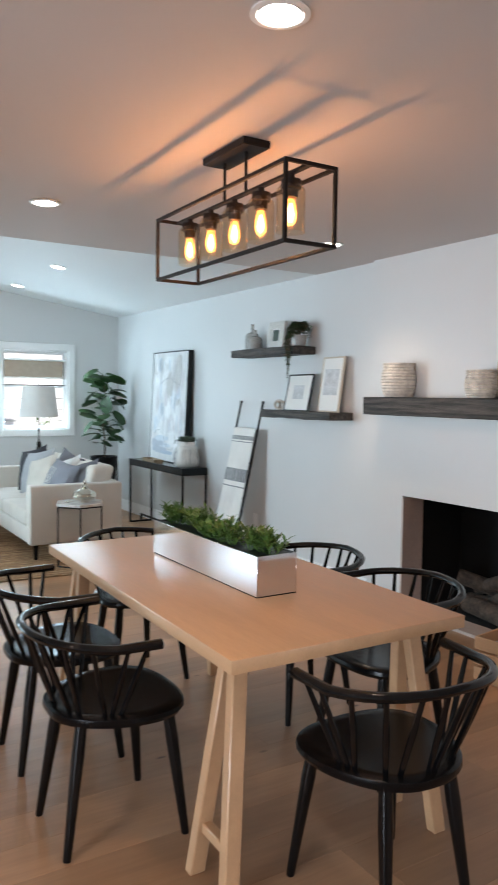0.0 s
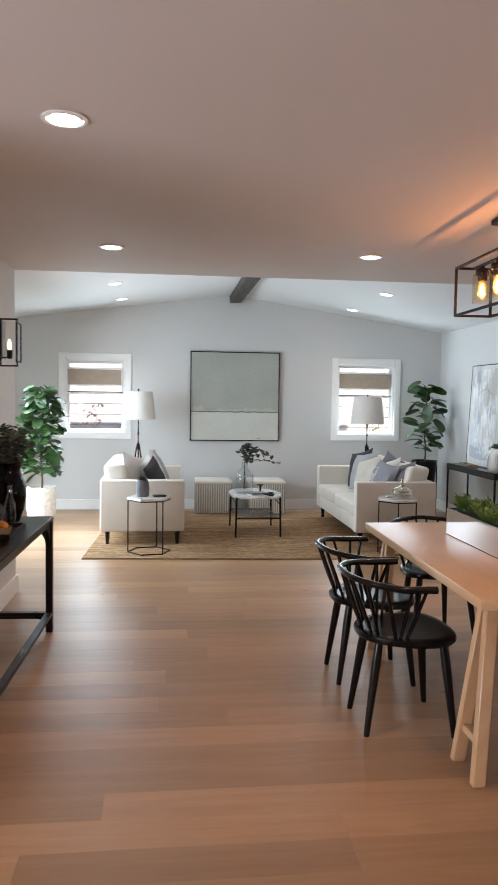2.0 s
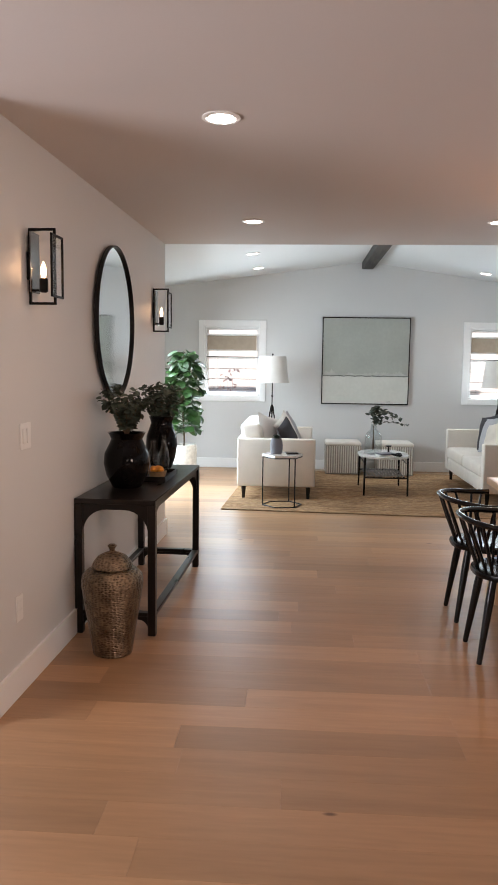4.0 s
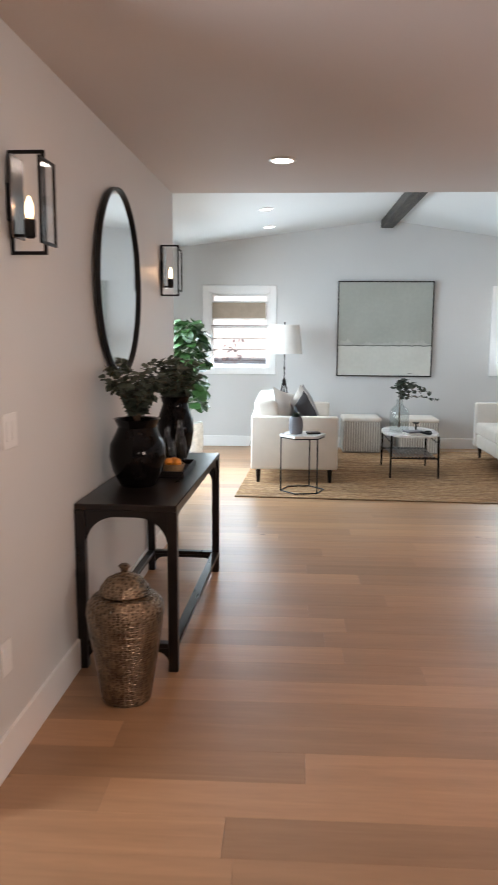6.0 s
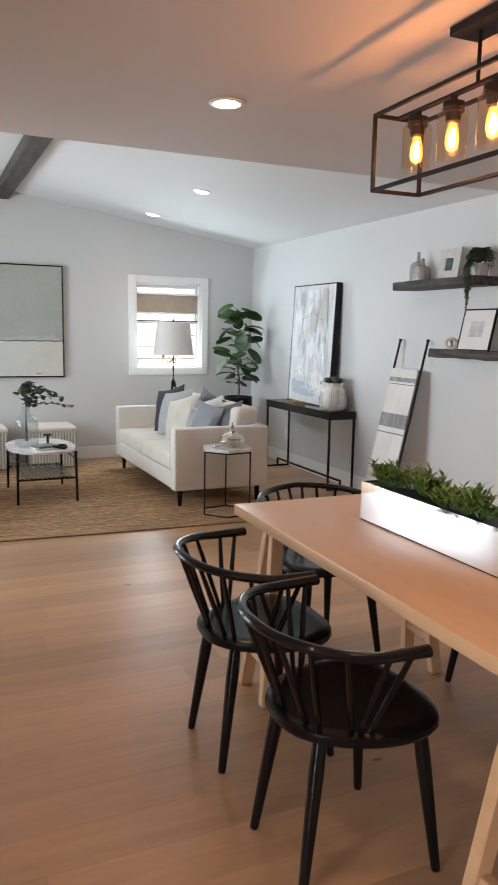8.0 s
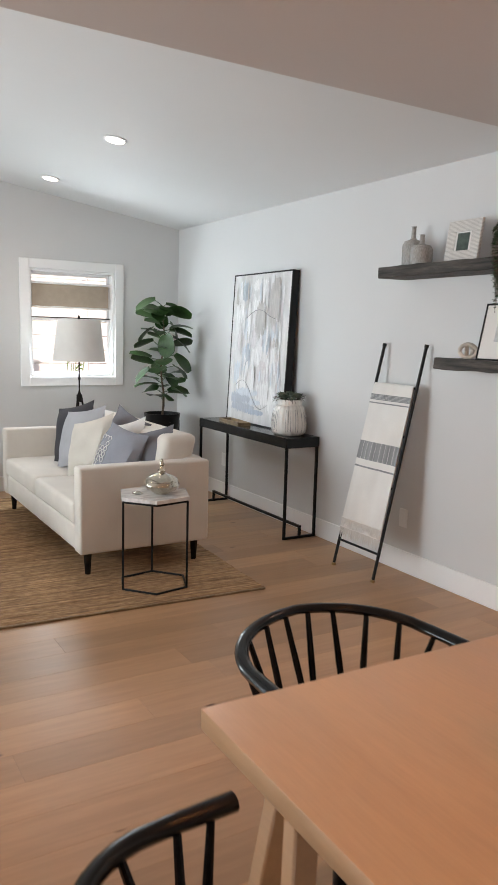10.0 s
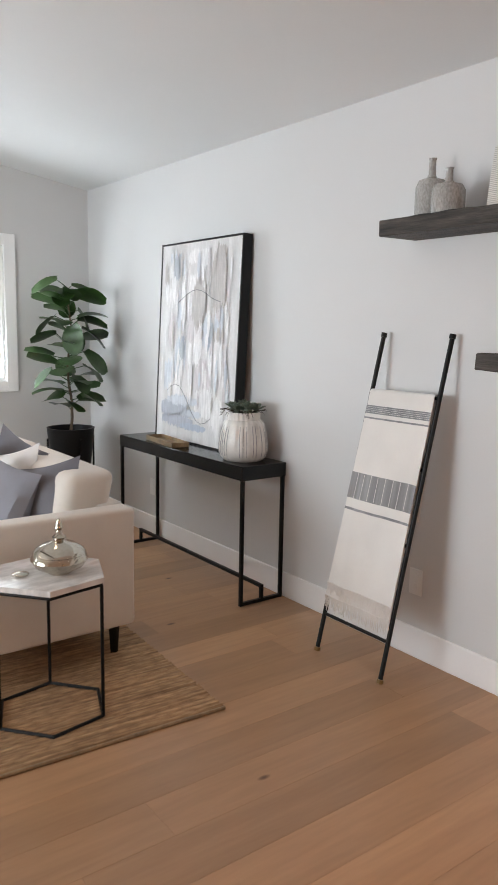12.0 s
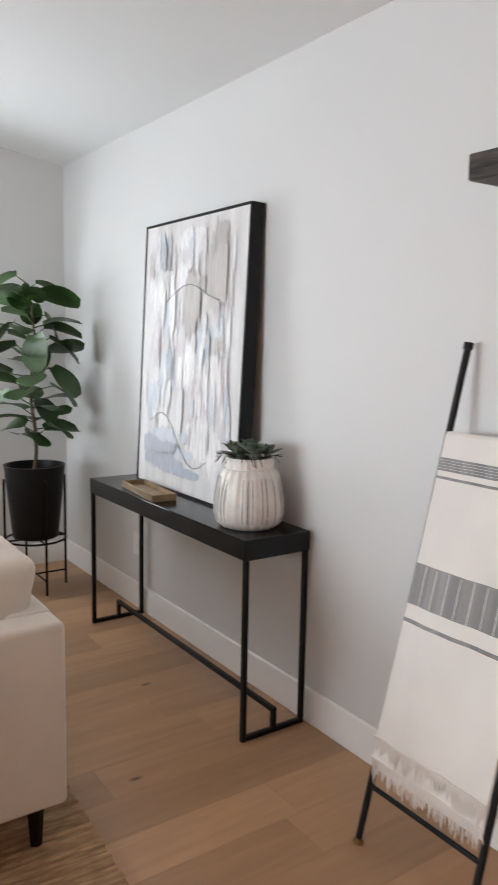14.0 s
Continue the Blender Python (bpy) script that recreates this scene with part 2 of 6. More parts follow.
def plank_grain(m):
    """Fine dark pores and broad cathedral bands along the plank."""
    nt = m.node_tree
    n, link = nt.nodes, nt.links.new
    p = n["Principled BSDF"]
    source = p.inputs["Base Color"].links[0].from_socket
    tex, mapping, wave, ramp, mix = n.new("ShaderNodeTexCoord"), n.new("ShaderNodeMapping"), n.new("ShaderNodeTexNoise"), n.new("ShaderNodeValToRGB"), n.new("ShaderNodeMix")
    mapping.inputs["Scale"].default_value = (0.8, 13, 1)
    link(tex.outputs["Object"], mapping.inputs[0])
    info, shift = n.new("ShaderNodeObjectInfo"), n.new("ShaderNodeVectorMath")
    shift.operation = "SCALE"
    shift.inputs[0].default_value = (31, 17, 0)
    link(info.outputs["Random"], shift.inputs["Scale"])
    link(shift.outputs[0], mapping.inputs["Location"])
    wave.inputs["Scale"].default_value, wave.inputs["Detail"].default_value, wave.inputs["Distortion"].default_value = 1.4, 8, 0.8
    link(mapping.outputs[0], wave.inputs["Vector"])
    ramp.color_ramp.elements[0].position, ramp.color_ramp.elements[1].position = 0.30, 0.62
    ramp.color_ramp.elements[0].color, ramp.color_ramp.elements[1].color = (0.74, 0.70, 0.67, 1), (1.05, 1.04, 1.03, 1)
    link(wave.outputs[0], ramp.inputs[0])
    mix.data_type, mix.blend_type = "RGBA", "MULTIPLY"
    mix.inputs[0].default_value = 0.45
    link(source, mix.inputs[6])
    link(ramp.outputs[0], mix.inputs[7])
    # scattered dark knots
    cells, knot, dark = n.new("ShaderNodeTexVoronoi"), n.new("ShaderNodeValToRGB"), n.new("ShaderNodeMix")
    spread = n.new("ShaderNodeMapping")
    spread.inputs["Scale"].default_value = (1.0, 2.2, 1)
    link(tex.outputs["Object"], spread.inputs[0])
    link(shift.outputs[0], spread.inputs["Location"])
    cells.inputs["Scale"].default_value = 1.9
    link(spread.outputs[0], cells.inputs["Vector"])
    knot.color_ramp.elements[0].position, knot.color_ramp.elements[1].position = 0.018, 0.055
    knot.color_ramp.elements[0].color, knot.color_ramp.elements[1].color = (0.28, 0.22, 0.18, 1), (1, 1, 1, 1)
    link(cells.outputs["Distance"], knot.inputs[0])
    dark.data_type, dark.blend_type = "RGBA", "MULTIPLY"
    dark.inputs[0].default_value = 1.0
    link(mix.outputs[2], dark.inputs[6])
    link(knot.outputs[0], dark.inputs[7])
    link(dark.outputs[2], p.inputs["Base Color"])


plank_grain(OAK)


def striped(name, one, two, axis, period, share, rough=0.9, soft=0.02):
    """A fabric or rug with even stripes along one axis of the object."""
    m = material(name, one, rough, vary=0.06, scale=6, fine=300, bump=0.25)
    nt = m.node_tree
    n, link = nt.nodes, nt.links.new
    p = n["Principled BSDF"]
    source = p.inputs["Base Color"].links[0].from_socket
    tex, sep, mul, frac, less, mix = (n.new("ShaderNode" + k) for k in ("TexCoord", "SeparateXYZ", "Math", "Math", "Math", "Mix"))
    link(tex.outputs["Object"], sep.inputs[0])
    mul.operation, frac.operation, less.operation = "DIVIDE", "FRACT", "LESS_THAN"
    mul.inputs[1].default_value, less.inputs[1].default_value = period, share
    link(sep.outputs["XYZ".index(axis)], mul.inputs[0])
    link(mul.outputs[0], frac.inputs[0])
    link(frac.outputs[0], less.inputs[0])
    mix.data_type = "RGBA"
    link(less.outputs[0], mix.inputs[0])
    link(source, mix.inputs[6])
    mix.inputs[7].default_value = (*two, 1)
    link(mix.outputs[2], p.inputs["Base Color"])
    return m


# ---- mesh helpers ----
def finish(bm, material_, name, smooth=True):
    me = bpy.data.meshes.new(name)
    bmesh.ops.recalc_face_normals(bm, faces=bm.faces)
    bm.to_mesh(me)
    bm.free()
    me.materials.append(material_)
    if smooth:
        me.shade_smooth()
        me.set_sharp_from_angle(angle=radians(38))
    return me


def part(name, bm, mat, parent=None, label="", m=None, kind="", smooth=True):
    ob = new(name, finish(bm, mat, name, smooth))
    ob.parent = parent
    if m is not None:
        ob.matrix_basis = m
    return tagged(ob, label, kind=kind)


def thing(name, label, category, m=None, group=""):
    ob = new(name)
    ob.empty_display_size = 0.1
    ob.matrix_basis = m or Matrix()
    return tagged(ob, label, category, group)


def solid(name, bm, mat, label, category, m=None, group="", kind=""):
    ob = part(name, bm, mat)
    if m is not None:
        ob.matrix_basis = m
    return tagged(ob, label, category, group, kind)


def box(bm, x0, x1, y0, y1, z0, z1, bevel=0.0, m=None, seg=1):
    made = bmesh.ops.create_cube(bm, size=1.0, matrix=Matrix.Translation(((x0 + x1) / 2, (y0 + y1) / 2, (z0 + z1) / 2)) @ Matrix.Diagonal((x1 - x0, y1 - y0, z1 - z0, 1)))
    verts = made["verts"]
    if bevel:
        edges = list({e for v in verts for e in v.link_edges})
        out = bmesh.ops.bevel(bm, geom=edges, offset=bevel, segments=seg, profile=0.5, affect="EDGES")
        verts = list({v for f in out["faces"] for v in f.verts} | {v for v in verts if v.is_valid})
    if m is not None:
        bmesh.ops.transform(bm, matrix=m, verts=verts)
    return bm


def boxes(*rows, bevel=0.002, seg=1):
    bm = bmesh.new()
    for r in rows:
        box(bm, *r, bevel=bevel, seg=seg)
    return bm


def tube(bm, points, radii, segs=8, squash=1.0):
    """A closed tube through the points, with a radius for each (or one for all)."""
    pts = [Vector(p) for p in points]
    if not isinstance(radii, (list, tuple)):
        radii = [radii] * len(pts)
    rings, side = [], None
    for i, (p, r) in enumerate(zip(pts, radii)):
        way = (pts[min(i + 1, len(pts) - 1)] - pts[max(i - 1, 0)]).normalized()
        if side is None:
            side = way.cross(Vector((0, 0, 1)) if abs(way.z) < 0.9 else Vector((1, 0, 0))).normalized()
        side = (side - way * side.dot(way)).normalized()
        up = way.cross(side)
        rings.append([bm.verts.new(p + (side * math.cos(a) + up * math.sin(a) * squash) * r) for a in (2 * math.pi * k / segs for k in range(segs))])
    for a, b in zip(rings, rings[1:]):
        for k in range(segs):
            bm.faces.new((a[k], a[(k + 1) % segs], b[(k + 1) % segs], b[k]))
    bm.faces.new(rings[0])
    bm.faces.new(rings[-1][::-1])
    return bm


def rods(*rows, segs=8):
    """rows: (start, end, radius at start, radius at end)."""
    bm = bmesh.new()
    for a, b, ra, rb in rows:
        tube(bm, (a, b), (ra, rb), segs)
    return bm


def lathe(profile, segs=28, bm=None, ribs=0, depth=0.0):
    """profile: (radius, height) from bottom to top."""
    bm = bm or bmesh.new()
    rings = []
    for r, z in profile:
        ring = []
        for k in range(segs):
            a = 2 * math.pi * k / segs
            rr = r * (1 + depth * math.cos(ribs * a)) if ribs else r
            ring.append(bm.verts.new((rr * math.cos(a), rr * math.sin(a), z)))
        rings.append(ring)
    for a, b in zip(rings, rings[1:]):
        for k in range(segs):
            bm.faces.new((a[k], a[(k + 1) % segs], b[(k + 1) % segs], b[k]))
    bm.faces.new(rings[0][::-1])
    bm.faces.new(rings[-1])
    return bm


def slab(bm, outline, z0, z1):
    """An outline in x and y, drawn up from z0 to z1."""
    low, high = [bm.verts.new((x, y, z0)) for x, y in outline], [bm.verts.new((x, y, z1)) for x, y in outline]
    n = len(outline)
    for k in range(n):
        bm.faces.new((low[k], low[(k + 1) % n], high[(k + 1) % n], high[k]))
    bm.faces.new(low[::-1])
    bm.faces.new(high)
    return bm


def cushion(w, h, d, seed=0, n=12, crumple=0.012):
    """A soft pillow in the x-z plane, thick along y, with pulled corners."""
    bm = bmesh.new()
    grid = {}
    for side in (1, -1):
        for i in range(n + 1):
            for j in range(n + 1):
                u, v = 2 * i / n - 1, 2 * j / n - 1
                t = max(1 - u * u, 0) ** 0.42 * max(1 - v * v, 0) ** 0.42
                edge = i in (0, n) or j in (0, n)
                if edge and side < 0:
                    grid[side, i, j] = grid[1, i, j]
                    continue
                pull = 1 - 0.09 * (1 - u * u) * abs(v) ** 3 - 0.09 * (1 - v * v) * abs(u) ** 3
                lump = noise.noise(Vector((u * 1.6 + seed, v * 1.6, side * 3 + seed))) * crumple * 2
                grid[side, i, j] = bm.verts.new((u * w / 2 * pull, side * (t * d / 2 + (0 if edge else lump * t)), v * h / 2 * pull))
    for side in (1, -1):
        for i in range(n):
            for j in range(n):
                q = [grid[side, i, j], grid[side, i + 1, j], grid[side, i + 1, j + 1], grid[side, i, j + 1]]
                bm.faces.new(q if side < 0 else q[::-1])
    return bm


def leaf(bm, m, length, width, curl=0.25, steps=4, fold=0.12, fiddle=False):
    """A leaf from the origin along +y, cupped along the middle and drooping to its tip, moved by m."""
    rows = []
    for i in range(steps + 1):
        t = i / steps
        w = width / 2 * (math.sin(math.pi * min(t * 0.86 + 0.10, 1)) ** 0.8)
        if fiddle:
            w = width / 2 * math.sin(math.pi * min(t ** 1.25 * 0.80 + 0.09, 1)) ** 0.6
        w = w if i < steps or fiddle else 0.0
        y, z = length * t, -curl * length * t * t
        if w < 1e-4:
            rows.append([bm.verts.new(m @ Vector((0, y, z)))])
        else:
            rows.append([bm.verts.new(m @ Vector((s * w, y, z + abs(s) * fold * width))) for s in (-1, 0, 1)])
    for a, b in zip(rows, rows[1:]):
        if len(b) == 3 and len(a) == 3:
            bm.faces.new((a[0], a[1], b[1], b[0]))
            bm.faces.new((a[1], a[2], b[2], b[1]))
        elif len(a) == 3:
            bm.faces.new((a[0], a[1], b[0]))
            bm.faces.new((a[1], a[2], b[0]))


def leaf_blade(length, width):
    """One thick pointed leaf of a rosette along +y."""
    bm = bmesh.new()
    leaf(bm, Matrix(), length, width, curl=-0.2, steps=3, fold=0.22)
    return bm


def aim(place, yaw, pitch, roll=0):
    """A pose whose +y points level at yaw, raised by pitch (degrees)."""
    return Matrix.Translation(place) @ Matrix.Rotation(radians(yaw), 4, "Z") @ Matrix.Rotation(radians(pitch), 4, "X") @ Matrix.Rotation(radians(roll), 4, "Y")


def hammer(m):
    """Rows of small beaten dents, the shade of their hollows multiplied into the colour."""
    nt = m.node_tree
    n, link = nt.nodes, nt.links.new
    p = n["Principled BSDF"]
    source = p.inputs["Base Color"].links[0].from_socket
    tex, mapping, cells, ramp, mix, bump = (n.new("ShaderNode" + k) for k in ("TexCoord", "Mapping", "TexVoronoi", "ValToRGB", "Mix", "Bump"))
    mapping.inputs["Scale"].default_value = (58, 58, 105)
    link(tex.outputs["Object"], mapping.inputs[0])
    link(mapping.outputs[0], cells.inputs["Vector"])
    cells.inputs["Scale"].default_value = 1.0
    cells.inputs["Randomness"].default_value = 0.55
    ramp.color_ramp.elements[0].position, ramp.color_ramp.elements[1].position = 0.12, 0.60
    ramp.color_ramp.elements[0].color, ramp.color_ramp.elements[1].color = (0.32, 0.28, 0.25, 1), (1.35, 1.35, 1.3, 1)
    link(cells.outputs["Distance"], ramp.inputs[0])
    mix.data_type, mix.blend_type = "RGBA", "MULTIPLY"
    mix.inputs[0].default_value = 1.0
    link(source, mix.inputs[6])
    link(ramp.outputs[0], mix.inputs[7])
    link(mix.outputs[2], p.inputs["Base Color"])
    bump.inputs["Strength"].default_value, bump.inputs["Distance"].default_value = 0.9, 0.006
    link(cells.outputs["Distance"], bump.inputs["Height"])
    link(bump.outputs[0], p.inputs["Normal"])


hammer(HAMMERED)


# ---- the large structure ----
WALL_Y, WALL_X, LEFT_X, SOFFIT_Y, LOW = 8.0, 3.0, -2.72, 3.80, 2.43
RIDGE_X, RIDGE_Z, EAVE_Z, EAVE_WEST = 0.14, 2.865, 2.43, 2.505


def structure(name, bm, mat, smooth=False, label=""):
    return part(name, bm, mat, kind="structure", smooth=smooth, label=label)


def wall_with_holes(name, axis, at, back, lo, hi, z1, holes):
    """A wall from lo to hi and 0 to z1, between at and back, with square holes (a, b, za, zb)."""
    bm = bmesh.new()
    xs = sorted({lo, hi, *(v for h in holes for v in h[:2])})
    for a, b in zip(xs, xs[1:]):
        inside = [h for h in holes if h[0] <= a and h[1] >= b]
        spans = [(0.0, z1)] if not inside else [(0.0, inside[0][2]), (inside[0][3], z1)]
        for za, zb in spans:
            if zb - za > 1e-3:
                q = (min(at, back), max(at, back))
                box(bm, *((a, b) + q if axis == "y" else q + (a, b)), za, zb)
    bmesh.ops.remove_doubles(bm, verts=bm.verts, dist=1e-4)
    return structure(name, bm, PAINT)


WINDOWS = [(-2.085, -1.31), (1.55, 2.345)]
WIN_Z = (1.022, 1.98)
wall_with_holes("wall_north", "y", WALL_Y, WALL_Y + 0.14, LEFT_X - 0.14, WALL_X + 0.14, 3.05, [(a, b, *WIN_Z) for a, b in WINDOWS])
# the gap at y -5.1 to -3.5 is added for the unseen fill lamp
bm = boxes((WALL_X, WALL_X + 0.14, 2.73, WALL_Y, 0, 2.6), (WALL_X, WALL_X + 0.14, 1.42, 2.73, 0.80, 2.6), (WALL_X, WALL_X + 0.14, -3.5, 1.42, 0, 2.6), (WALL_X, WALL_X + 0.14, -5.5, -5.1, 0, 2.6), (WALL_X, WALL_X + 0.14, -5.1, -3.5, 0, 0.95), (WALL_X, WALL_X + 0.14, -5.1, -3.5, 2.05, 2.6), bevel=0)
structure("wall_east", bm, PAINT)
bm = bmesh.new()
profile = [(1.07, 0), (1.42, 0), (1.42, 0.80), (2.73, 0.80), (2.73, 0), (3.08, 0), (3.08, 2.43), (1.07, 2.43)]
front, back = ([bm.verts.new((x, y, z)) for y, z in profile] for x in (2.955, WALL_X - 0.001))
for k in range(8):
    bm.faces.new((front[k], front[(k + 1) % 8], back[(k + 1) % 8], back[k]))
bm.faces.new(front)
bm.faces.new(back[::-1])
structure("chimney_breast", bm, PAINT)
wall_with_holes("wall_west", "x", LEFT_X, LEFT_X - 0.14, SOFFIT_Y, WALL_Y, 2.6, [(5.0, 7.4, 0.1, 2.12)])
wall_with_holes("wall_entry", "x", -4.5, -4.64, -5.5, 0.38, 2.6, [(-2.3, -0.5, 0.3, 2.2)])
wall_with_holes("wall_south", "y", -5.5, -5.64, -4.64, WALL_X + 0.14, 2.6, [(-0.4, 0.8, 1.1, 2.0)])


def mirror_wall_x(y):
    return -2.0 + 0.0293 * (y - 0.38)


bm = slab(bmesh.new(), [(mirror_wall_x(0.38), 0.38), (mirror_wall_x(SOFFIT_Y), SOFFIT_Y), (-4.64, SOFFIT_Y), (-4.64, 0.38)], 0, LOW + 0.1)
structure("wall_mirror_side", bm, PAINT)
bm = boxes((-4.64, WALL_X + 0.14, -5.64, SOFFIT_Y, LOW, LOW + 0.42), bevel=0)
structure("ceiling", bm, DIMMED_CEILING, label="flat white dining ceiling with its dim warm light painted in")
bm = bmesh.new()
cross = [(LEFT_X - 0.14, EAVE_WEST - 0.018), (RIDGE_X, RIDGE_Z), (WALL_X + 0.14, EAVE_Z - 0.02), (WALL_X + 0.14, EAVE_Z + 0.2), (RIDGE_X, RIDGE_Z + 0.25), (LEFT_X - 0.14, EAVE_Z + 0.2)]
a = [bm.verts.new((x, SOFFIT_Y + 0.001, z)) for x, z in cross]
b = [bm.verts.new((x, WALL_Y + 0.14, z)) for x, z in cross]
for k in range(6):
    bm.faces.new((a[k], a[(k + 1) % 6], b[(k + 1) % 6], b[k]))
for r in (a, b):
    for q in ((0, 1, 4, 5), (1, 2, 3, 4)):
        bm.faces.new([r[k] for k in q])
structure("vaulted_ceiling", bm, VAULT, label="vaulted white painted ceiling over the living area")

floor = structure("floor", boxes((-4.6, WALL_X + 0.1, -5.6, WALL_Y + 0.1, -0.2, -0.016), bevel=0), UNDER, label="floor of wide light oak planks")
structure("ground", boxes((-300, 300, -300, 300, -0.6, -0.3), bevel=0), EARTH)

# baseboards, with a small eased top edge
BB, BT = 0.135, 0.014
bm = boxes((LEFT_X, WALL_X - BT, WALL_Y - BT, WALL_Y, 0, BB), bevel=0.003)
structure("baseboard", bm, TRIM)
structure("baseboard", boxes((WALL_X - BT, WALL_X, 3.082, WALL_Y, 0, BB), bevel=0.003), TRIM)
structure("baseboard", boxes((LEFT_X, LEFT_X + BT, SOFFIT_Y, WALL_Y - BT, 0, BB), bevel=0.003), TRIM)
structure("baseboard", boxes((WALL_X - BT, WALL_X, -5.5, 1.068, 0, BB), bevel=0.003), TRIM)
bm = slab(bmesh.new(), [(mirror_wall_x(0.38) + BT, 0.38 - BT), (mirror_wall_x(SOFFIT_Y) + BT, SOFFIT_Y + BT), (mirror_wall_x(SOFFIT_Y), SOFFIT_Y + BT), (mirror_wall_x(0.38), 0.38 - BT)], 0, BB)
structure("baseboard", bm, TRIM)
structure("baseboard", boxes((-4.5, mirror_wall_x(0.38), 0.38 - BT, 0.38, 0, BB), bevel=0.003), TRIM)
structure("baseboard", boxes((LEFT_X, mirror_wall_x(SOFFIT_Y), SOFFIT_Y, SOFFIT_Y + BT, 0, BB), bevel=0.003), TRIM)


def window(n, a, b):
    """Casing, frame, two sashes with their panes and a half-drawn shade in a hole of the north wall."""
    z0, z1 = WIN_Z
    y = WALL_Y
    w = 0.082
    win = structure("window_%d" % n, boxes((a - w, a, y - 0.02, y, z0 - w, z1 + w), (b, b + w, y - 0.02, y, z0 - w, z1 + w), (a, b, y - 0.02, y, z1, z1 + w), (a, b, y - 0.02, y, z0 - w, z0), bevel=0.003), TRIM, label="white framed double-hung window with a half-drawn tan shade")
    f = 0.022
    part("window_frame", boxes((a, a + f, y, y + 0.12, z0, z1), (b - f, b, y, y + 0.12, z0, z1), (a + f, b - f, y, y + 0.12, z1 - f, z1), (a + f, b - f, y, y + 0.12, z0, z0 + f), bevel=0.002), TRIM, win)
    mid = z0 + (z1 - z0) * 0.54
    s = 0.026
    for name, za, zb, yy in (("upper_sash", mid - 0.01, z1 - f, y + 0.085), ("lower_sash", z0 + f, mid + 0.022, y + 0.06)):
        sash = part(name, boxes((a + f, a + f + s, yy, yy + 0.022, za, zb), (b - f - s, b - f, yy, yy + 0.022, za, zb), (a + f + s, b - f - s, yy, yy + 0.022, zb - s, zb), (a + f + s, b - f - s, yy, yy + 0.022, za, za + s), bevel=0.002), TRIM, win)
        p = part("pane", boxes((a + f + s, b - f - s, yy + 0.009, yy + 0.012, za + s, zb - s), bevel=0), GLASS, sash)
        p.visible_shadow = False
    part("sash_gasket", boxes((a + f, b - f, y + 0.056, y + 0.0595, mid + 0.012, mid + 0.022), bevel=0), BLACKMETAL, win)
    part("shade_rail", boxes((a + f, b - f, y + 0.016, y + 0.046, z1 - f - 0.108, z1 - f - 0.086), bevel=0.004), TRIM, win, "white top rail of the lowered shade")
    bm = bmesh.new()
    rows = [(z1 - f - 0.105, 0.034), (z1 - f - 0.305, 0.028)]
    box(bm, a + f + 0.012, b - f - 0.03, y + 0.03, y + 0.033, rows[-1][0], rows[0][0])
    part("shade_cloth", bm, TANCLOTH, win, "tan woven roller shade")
    bm = bmesh.new()
    random.seed(n)
    tube(bm, [(a + f + 0.01 + (b - a - 2 * f - 0.03) * i / 14, y + 0.032, rows[-1][0] - 0.008 + random.uniform(-0.004, 0.004)) for i in range(15)], 0.011, 6)
    part("shade_hem", bm, WHITEFAB, win, "crumpled white shade hem")


for n, (a, b) in enumerate(WINDOWS):
    window(n + 1, a, b)

# openings that nobody looks through, with plain casings; the east one is added for the fill lamp
for nm, rows in (("window_3", [(LEFT_X - 0.1, LEFT_X - 0.06, y, y + 0.04, 0.1, 2.12) for y in (5.0, 6.18, 7.36)]), ("window_4", [(-4.6, -4.56, y, y + 0.05, 0.3, 2.2) for y in (-2.3, -1.43, -0.55)]), ("window_5", [(WALL_X + 0.06, WALL_X + 0.10, y, y + 0.04, 0.95, 2.05) for y in (-5.1, -4.32, -3.54)])):
    structure(nm, boxes(*rows), TRIM, label="unseen white framed side window")

beam = structure("ceiling_beam", boxes((0.062, 0.218, SOFFIT_Y + 0.01, WALL_Y, 2.765, 2.90), bevel=0.006), BARNWOOD, label="dark weathered timber ridge beam under the vaulted ceiling")

# the garden behind the north windows
fence = thing("garden_fence", "white board fence in the sunlit garden", "fence", pose(0, 11.2, -0.3))
FB = finish(boxes((-0.44, 0.44, -0.012, 0.012, 0, 0.176), bevel=0.004), FENCE, "fence_board")
for i in range(-7, 8):
    for j in range(14):
        ob = new("fence_board", FB)
        ob.parent, ob.location = fence, (i * 0.9, 0, 0.01 + j * 0.185)
for i in range(-8, 8):
    part("fence_post", boxes((-0.045, 0.045, 0.014, 0.10, 0, 2.6), bevel=0.005), FENCE, fence, m=pose(i * 0.9 + 0.45, 0, 0))


def bush(x, y, h, w, mat, label, seed):
    random.seed(seed)
    b = thing("bush", label, "bush", pose(x, y, -0.3))
    bm = bmesh.new()
    for k in range(9):
        a = random.uniform(0, 6.28)
        r = random.uniform(0.2, 1) * w / 2
        tube(bm, [(0, 0, 0), (math.cos(a) * r * 0.4, math.sin(a) * r * 0.4, h * 0.5), (math.cos(a) * r, math.sin(a) * r, h * random.uniform(0.7, 1))], [0.012, 0.008, 0.004], 5)
    part("trunk", bm, mat, b)
    bm = bmesh.new()
    for k in range(55):
        a, r, z = random.uniform(0, 6.28), random.uniform(0, 1) ** 0.5 * w / 2, random.uniform(0.35, 1.05) * h
        leaf(bm, aim((math.cos(a) * r, math.sin(a) * r, z), random.uniform(0, 360), random.uniform(-60, 60), random.uniform(0, 90)), 0.07, 0.045, steps=2)
    part("crown", bm, mat, b)


